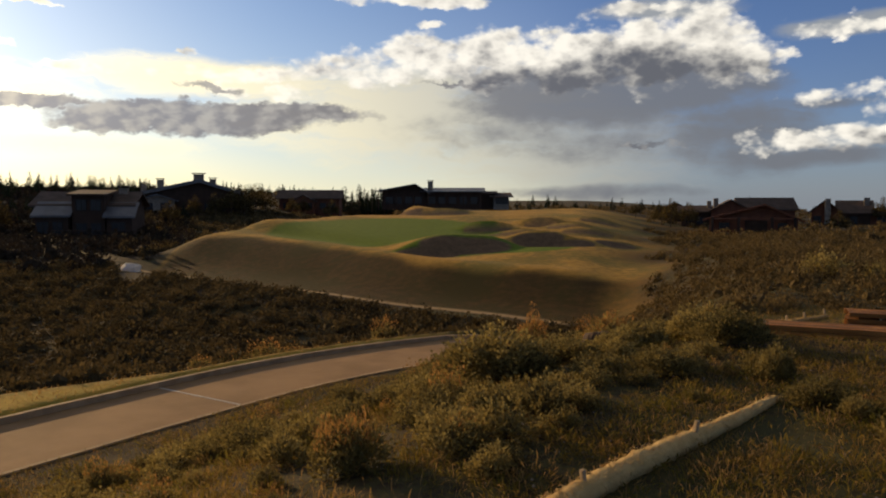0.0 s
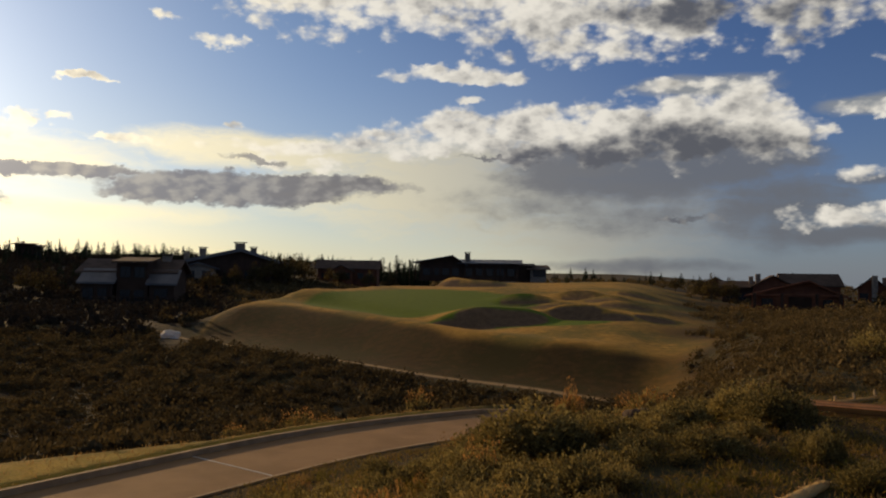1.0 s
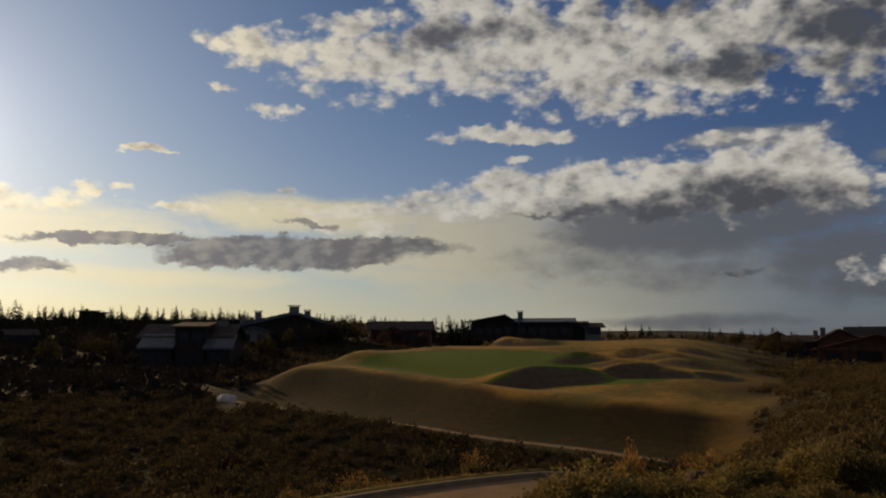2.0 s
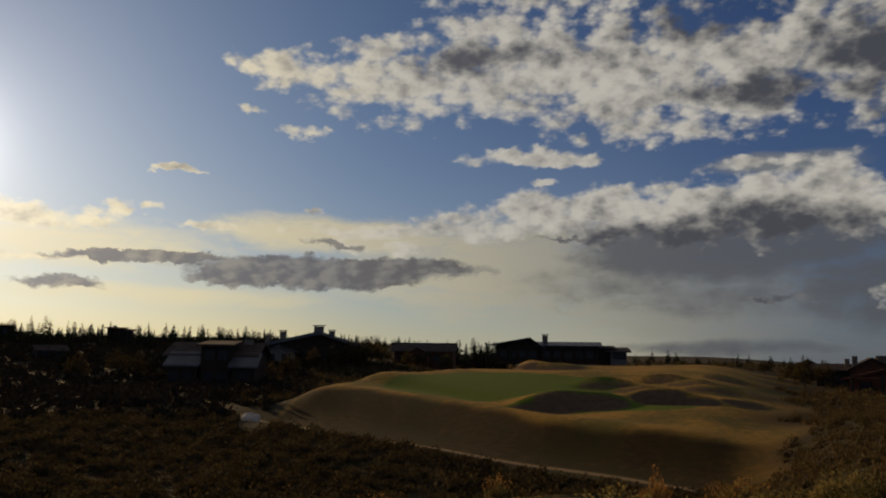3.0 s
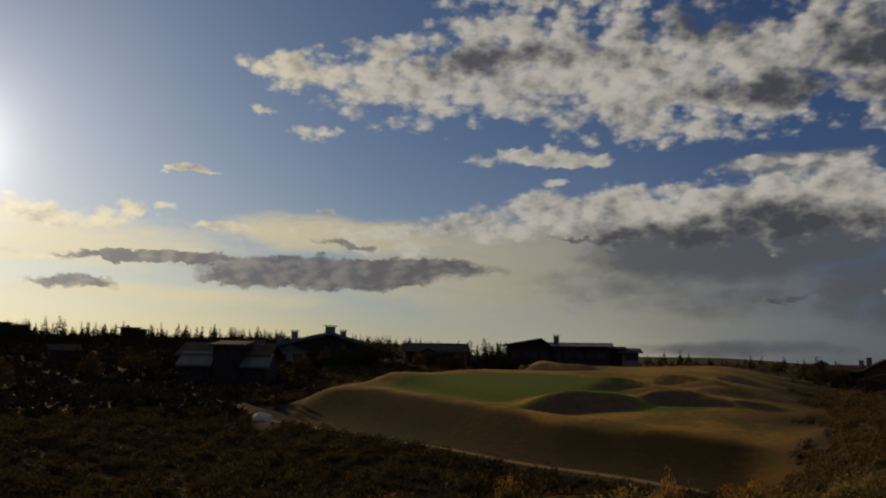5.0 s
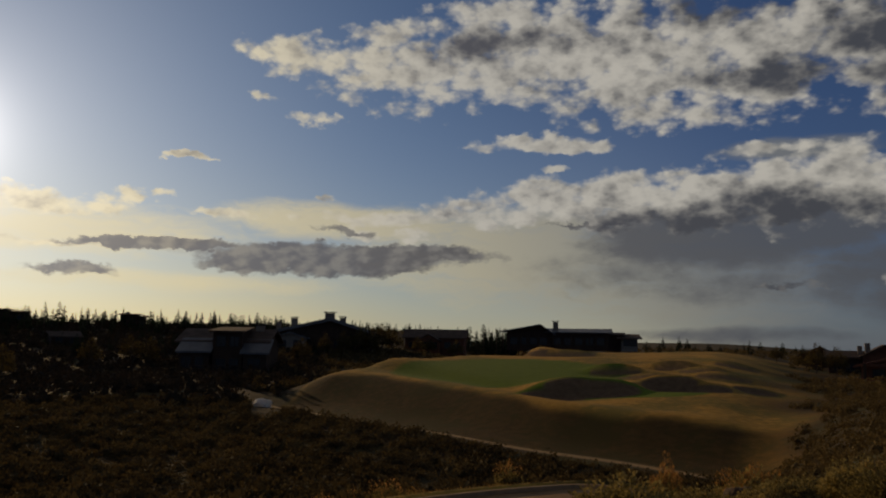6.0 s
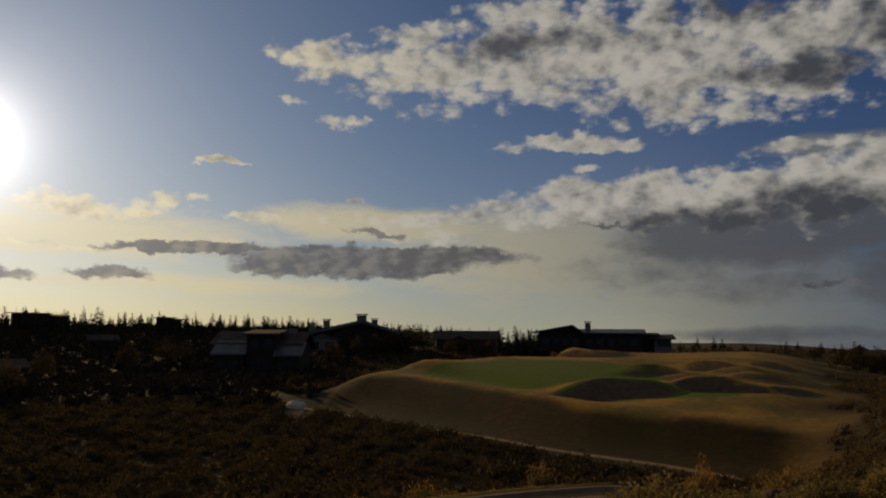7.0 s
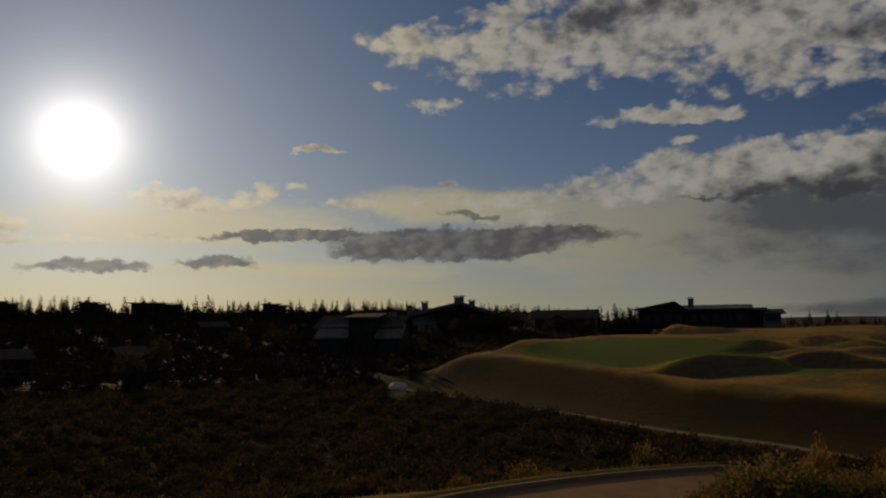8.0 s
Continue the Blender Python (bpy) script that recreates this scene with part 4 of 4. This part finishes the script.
def make_houses():
    # lodge on the ravine's far bank: two storeys, a tall middle block and metal lean-to roofs
    h = house("lodge", 24.9, 140, -1.9, "dark two-storey timber lodge with pale metal lean-to roofs and a deck", -14)
    h.scale = (1.3, 1.3, 1.3)
    wing(h, -5.6, 5.6, 0, 9, 4.6, 1.5, "x", "timber", "shingle")
    wing(h, -0.9, 2.9, -2.0, 3, 5.8, 0.5, "shed", "timber", "shingle", 0.5)
    wing(h, -5.0, -1.2, -2.6, -0.1, 3.3, 1.3, "shed", "timber", "metal_roof", 0.4)
    wing(h, 3.2, 6.2, -2.4, -0.1, 3.2, 1.3, "shed", "timber", "metal_roof", 0.4)
    part("deck", box(-3.0, -5.0, 0.35, 6.4, -2.0, 0.6, bevel=0.04), M["timber"], h)
    posts(h, (-2.8, 0.2, 3.2, 6.2), -4.85, 0.36)
    part("deck_rail", add_box(box(-3.0, -5.0, 1.5, 6.4, -4.9, 1.6), -3.0, -4.98, 1.0, 6.4, -4.93, 1.06), M["timber"], h)
    chimney(h, 4.0, 4.0, 1.1, 4, 6.8)
    for x, z, w in ((-4.1, 1.2, 1.2), (-2.4, 1.2, 1.0), (0.2, 1.0, 1.1), (1.9, 1.0, 1.1), (4.6, 1.1, 1.5)):
        window(h, x, -2.02 if -0.9 < x < 2.9 else -2.62 if x < 0 else -2.42, z, w, 1.3)
    for x in (0.2, 1.9):
        window(h, x, -2.02, 4.0, 1.1, 1.2)
    # large house with low metal roofs on the hill
    h = house("hill_house", 17.6, 190, 1.7, "large dark house with low grey metal roofs and several chimneys", 0)
    wing(h, -13.5, 11, 0, 12, 4.4, 3.2, "y", "timber", "metal_roof", 1.3, 1.8, 0.75)
    wing(h, 4, 10.5, -3, 0.5, 3.2, 1.4, "y", "timber", "shingle", 0.8)
    wing(h, -12.5, -5, -5, 0.5, 3.4, 1.2, "y", "stone", "metal_roof", 0.8)
    chimney(h, 0.4, 3, 2.4, 5, 9.6), chimney(h, 3.6, 4, 1.5, 5, 8.6), chimney(h, -8.2, 4, 1.6, 4, 8.3), chimney(h, -12, 6, 1.2, 4, 7.4)
    for x in (-10.5, -7, 2.5, 5.2, 8.2):
        window(h, x, -5.02 if x < -5 else -3.02 if x > 4 else -0.02, 1.3, 1.7, 1.5)
    # low dark house
    h = house("low_house", 9.8, 200, 2.2, "low dark red-brown house with a broad shingle roof among trees", -6)
    wing(h, -7.6, 7.6, 0, 10, 3.6, 1.9, "x", "redwood", "shingle", 0.8)
    wing(h, -4, 1.5, -3, 1, 2.8, 1.4, "y", "redwood", "shingle", 0.6)
    for x in (-5.8, -2.4, 0.2, 3.4, 5.8):
        window(h, x, -3.02 if -4 < x < 1.5 else -0.02, 1.0, 1.4, 1.3)
    # clubhouse
    h = house("clubhouse", -0.2, 220, 3.9, "long low clubhouse with overhanging roofs and a capped chimney", 0)
    wing(h, -18, -6, 0, 12, 4.2, 1.7, "y", "timber", "metal_roof", 1.8, 3.5)
    wing(h, -6, 10, 1, 12, 4.0, 0.9, "x", "timber", "metal_roof", 1.4)
    wing(h, 10, 14, 2, 10, 3.4, 0.5, "x", "timber", "shingle", 1.0)
    wing(h, 13.6, 18, 0, 8, 2.4, 1.0, "shed", "stone", "shingle", 1.2)
    chimney(h, -4.4, 3, 1.5, 3, 6.9)
    for x in (-16, -13.5, -10.5, -7.8, -4, -1, 2, 5, 8, 15.2, 16.8):
        window(h, x, -0.02 if x < -6 or x > 14 else 0.98, 0.5, 1.9, 1.9)
    posts(h, (-19, -14, -9, -5, 0, 5, 10), -1.2, 3.7, 0.35)
    # barn and houses beyond the sage field
    h = house("barn", -22.0, 120, -0.2, "red-brown timber barn with a low gabled roof and open bays", 0)
    wing(h, -6.3, 5.6, 0, 9, 2.2, 2.0, "y", "redwood", "redwood", 0.9, 1.6)
    posts(h, (-5.8, -2.2, 2.2, 5.2), -1.4, 2.6, 0.4)
    part("beam", box(-6.2, -1.55, 2.2, 5.5, -1.25, 2.5, bevel=0.02), M["redwood"], h)
    part("bay_door", box(-1.4, -0.08, -0.4, 1.6, 0.02, 2.1, bevel=0.02), M["timber"], h)
    window(h, 3.6, -0.02, 0.8, 1.1, 0.9), window(h, -4.2, -0.02, 0.8, 1.3, 0.9)
    h = house("gabled_house", -22.6, 165, -0.4, "brown gabled house with a pale gable end", 12)
    wing(h, -4.4, 5.6, 0, 8, 3.7, 2.0, "x", "redwood", "shingle", 0.6)
    part("gable_board", prism([(0.3, 3.6), (4.0, 5.5), (7.7, 3.6)], "x", -4.5, -4.42), M["trim"], h)
    for x in (-3, 0, 3):
        window(h, x, -0.02, 1.1, 1.3, 1.4)
    h = house("chimney_house", -20.2, 160, -0.6, "brown house with two square stone chimneys", 4)
    wing(h, -3.0, 4.2, 0, 8, 3.6, 1.9, "y", "redwood", "shingle", 0.6)
    wing(h, -8.6, -3, 1, 7, 3.4, 0.9, "x", "timber", "shingle", 0.7)
    chimney(h, -2.1, 1.5, 0.9, 2, 6.0, False), chimney(h, -3.3, 2.5, 0.8, 2, 5.5, False)
    for x in (-7, -5, 0.5, 2.6):
        window(h, x, 0.98 if x < -3 else -0.02, 1.0, 1.2, 1.3)
    h = house("long_house", -16.6, 175, 0.6, "long low dark house with a hipped look among trees", 0)
    wing(h, -3.2, 3.4, 0, 9, 2.4, 1.5, "y", "timber", "shingle", 0.8)
    wing(h, 3.4, 10, 1, 9, 2.4, 0.7, "x", "timber", "shingle", 0.7)
    for x in (-1.6, 1.2, 5, 8):
        window(h, x, 0.98 if x > 3.4 else -0.02, 0.8, 1.3, 1.2)
    h = house("stone_chimney_house", -27.0, 165, -0.3, "brown gabled house with tall pale stone chimneys", 0)
    wing(h, -4.4, 0.4, 0, 8, 3.2, 2.0, "y", "redwood", "shingle", 0.6)
    wing(h, 0.2, 5.6, 0.6, 8, 3.0, 2.0, "x", "timber", "shingle", 0.6)
    wing(h, 5.6, 12, 1, 8, 2.5, 1.0, "x", "redwood", "shingle", 0.6)
    chimney(h, -1.6, -0.6, 1.0, -1, 5.6, False), chimney(h, 5.0, 3, 1.0, 2, 5.8, False)
    for x in (-3.4, 0.9, 2.8, 7.4, 9.6):
        window(h, x, -0.02 if x < 0.2 else 0.58 if x < 5 else 0.98, 0.9, 1.2, 1.3)
    # houses along the skyline under the sun
    for a, r, z, w, t in ((38.9, 262, 8.3, 15, 5), (48.6, 258, 8.3, 9, -8), (43.0, 268, 8.5, 8, 0), (31.0, 255, 6.6, 7, -5)):
        h = house("skyline_house", a, r, z, "dark low house with flat overhanging roofs on the ridge", t)
        tall = EYE + r * math.tan(radians(crest(a) - 0.2)) - z
        wing(h, -w / 2, w / 6, 0, 8, tall - 0.7, 0.4, "shed", "timber", "shingle", 0.9)
        wing(h, w / 6, w / 2, 1, 8, tall - 1.3, 0.5, "shed", "timber", "shingle", 0.7)
        chimney(h, -w / 4, 4, 1.0, tall - 1, tall + 0.35, False)
        for x in (-w * 0.36, -w * 0.1, w * 0.33):
            window(h, x, -0.02 if x < w / 6 else 0.98, 1.2, 1.4, 1.3)
    for a, r, w in ((40.4, 128, 4), (47.6, 118, 4.5), (35.0, 190, 6)):
        x, y = polar(a, r)
        h = house("cottage", a, r, height(x, y), "small dark timber cottage with a shingle roof on the slope", 12)
        wing(h, -w / 2, w / 2, 0, 6, 2.2, 1.0, "x", "timber", "shingle", 0.5)
        for x in (-w / 4, w / 4):
            window(h, x, -0.02, 0.8, 1.2, 1.2)


make_houses()


# ---- things on the knoll ----
def straw_roll(points, radius, label, stakes, tall):
    """A netted straw roll laid over the ground, with wooden stakes driven through it."""
    c = spline(points, 16)
    ob = empty("straw_roll", pose(0, 0, 0))
    verts, faces, seg = [], [], 12
    for i, p in enumerate(c):
        a, b = c[max(i - 1, 0)], c[min(i + 1, len(c) - 1)]
        d = (b - a) / np.hypot(*(b - a))
        side = np.array((-d[1], d[0]))
        end = 0.55 if i in (0, len(c) - 1) else 1.0
        taper = 1 - 0.5 * max(0.0, (i / len(c) - 0.55) / 0.45)
        k = radius * end * taper * (1 + 0.07 * math.sin(i * 1.9) + 0.05 * math.sin(i * 0.7 + 1) + rng.uniform(-0.03, 0.03))
        z = height(*p) + radius * (0.55 if radius > 0.112 else 1.4) * taper
        for q in range(seg):
            t = 2 * math.pi * q / seg
            n = k * (1 + rng.uniform(-0.05, 0.05))
            verts.append((p[0] + side[0] * math.cos(t) * n, p[1] + side[1] * math.cos(t) * n, z + math.sin(t) * n * 0.93))
    for i in range(len(c) - 1):
        for q in range(seg):
            faces.append((i * seg + q, i * seg + (q + 1) % seg, (i + 1) * seg + (q + 1) % seg, (i + 1) * seg + q))
    faces += [tuple(range(seg))[::-1], tuple((len(c) - 1) * seg + q for q in range(seg))]
    mesh_object("roll", verts, faces, M["log"], ob, smooth=True)
    # loose straw ends standing off the roll
    n = 1500
    idx, t = rng.integers(1, len(c) - 1, n), rng.uniform(0, math.pi, n)
    o, d = [], []
    for i, tt in zip(idx, t):
        v0 = np.array(verts[i * seg + int(tt / (2 * math.pi) * seg)])
        o.append(v0)
        d.append(rng.normal(size=3) * 0.8 + np.array((0, 0, 0.5)))
    d = np.array(d)
    d /= np.linalg.norm(d, axis=1, keepdims=True)
    v, f = blades(np.array(o), d, rng.uniform(0.03, 0.08, n), np.full(n, 0.004))
    mesh_object("loose_straw", v, f, M["log"], ob)
    for i in stakes:
        p = c[i]
        z = height(*p)
        bm = box(-0.022, -0.022, -0.2, 0.022, 0.022, tall, bevel=0.006)
        st = part("stake", bm, M["stake"], ob)
        st.matrix_basis = pose(p[0], p[1], z, rng.uniform(-12, 12), rng.uniform(-14, 14), 30)
    return tagged(ob, label, "erosion barrier")


straw_roll(ROLL, 0.115, "pale netted straw erosion roll staked across the rough ground", (22, 52), 0.26)
straw_roll([polar(-21.5, 18.0), polar(-22.4, 18.7), polar(-24.4, 19.7), polar(-26.7, 21.0)], 0.06, "thin straw erosion roll with pale wooden stakes beyond the boards", (4, 16, 30, 38, 46), 0.24)


def board_stack(name, az, r, turn, length, rows, label):
    x, y = polar(az, r)
    ob = tagged(empty(name, pose(x, y, height(x, y) - 0.06, 0, 0, turn)), label, "lumber", "stacks of boards")
    for b in range(3):
        t = (b + 0.5) / 3 * length - length / 2
        part("bearer", box(t - 0.05, -0.35, -0.10, t + 0.05, 0.35, 0.048, bevel=0.006), M["timber"], ob)
    for b in range(4 if rows > 2 else 0):
        t = (b + 0.5) / 4 * length - length / 2
        part("sticker", box(t - 0.02, -0.36, 0.05 + 2 * 0.098 - 0.012, t + 0.02, 0.37, 0.05 + 2 * 0.098 + 0.02, bevel=0.003), M["stake"], ob)
    for k in range(rows):
        for j in range(4):
            dx = rng.uniform(-0.04, 0.04)
            y0 = -0.36 + j * 0.185 + rng.uniform(-0.012, 0.012)
            z0 = 0.05 + k * 0.098 + (0.03 if k > 1 else 0)
            part("board", box(-length / 2 + dx, y0, z0, length / 2 + dx, y0 + 0.175, z0 + 0.087, bevel=0.003), M["cedar"], ob)
    return ob


board_stack("board_stack", -33.2, 16.4, -26, 6.2, 2, "low stack of red-brown cedar boards lying on bearers")
board_stack("board_stack", -35.3, 18.2, -26, 4.8, 3, "stack of red-brown cedar boards on rough ground")


def boulder(name, az, r, sx, sy, sz, mat, label, lift=0.0):
    bm = bmesh.new()
    bmesh.ops.create_icosphere(bm, subdivisions=4, radius=1)
    for v in bm.verts:
        n = noise.noise(v.co * 1.3 + Vector((az, r, 0))) * 0.35 + noise.noise(v.co * 3.7) * 0.12
        v.co *= 1 + n
        v.co = Vector((v.co.x * sx, v.co.y * sy, max(v.co.z, -0.4) * sz))
    x, y = polar(az, r)
    ob = part(name, bm, mat, None)
    ob.matrix_basis = pose(x, y, height(x, y) + sz * 0.25 + lift, 0, 0, az * 7)
    return tagged(ob, label, "boulder" if mat is M["rock"] else "sheet")


boulder("boulder", -11.6, 14.6, 0.42, 0.36, 0.34, M["rock"], "brown weathered boulder half buried among sagebrush")
boulder("plastic_sheet", 22.05, 82, 1.05, 0.8, 0.62, M["white"], "crumpled white plastic sheet lying beside the mown mound")


# ---- small stones on the bare ground ----
def stones(n):
    """Pale pebbles strewn over the worn ground by the boards and the roll."""
    x, y, z = scatter(n, rough_knoll, (-34, -2), (5, 15))
    k = len(x)
    unit = np.array([(1, 0, 0), (0, 1, 0), (-1, 0, 0), (0, -1, 0), (0, 0, 0.8), (0, 0, -0.8)])
    size = rng.uniform(0.008, 0.024, (k, 1, 1)) * rng.uniform(0.6, 1.3, (k, 6, 3))
    v = unit[None] * size + np.stack([x, y, z + 0.012], 1)[:, None]
    tri = np.array([(0, 1, 4), (1, 2, 4), (2, 3, 4), (3, 0, 4), (1, 0, 5), (2, 1, 5), (3, 2, 5), (0, 3, 5)])
    f = (np.arange(k)[:, None, None] * 6 + tri[None]).reshape(-1, 3)
    return tagged(mesh_object("pebbles", v.reshape(-1, 3), f, M["stone"]), "pale pebbles strewn over worn ground", "pebbles", kind="stuff")


stones(420)
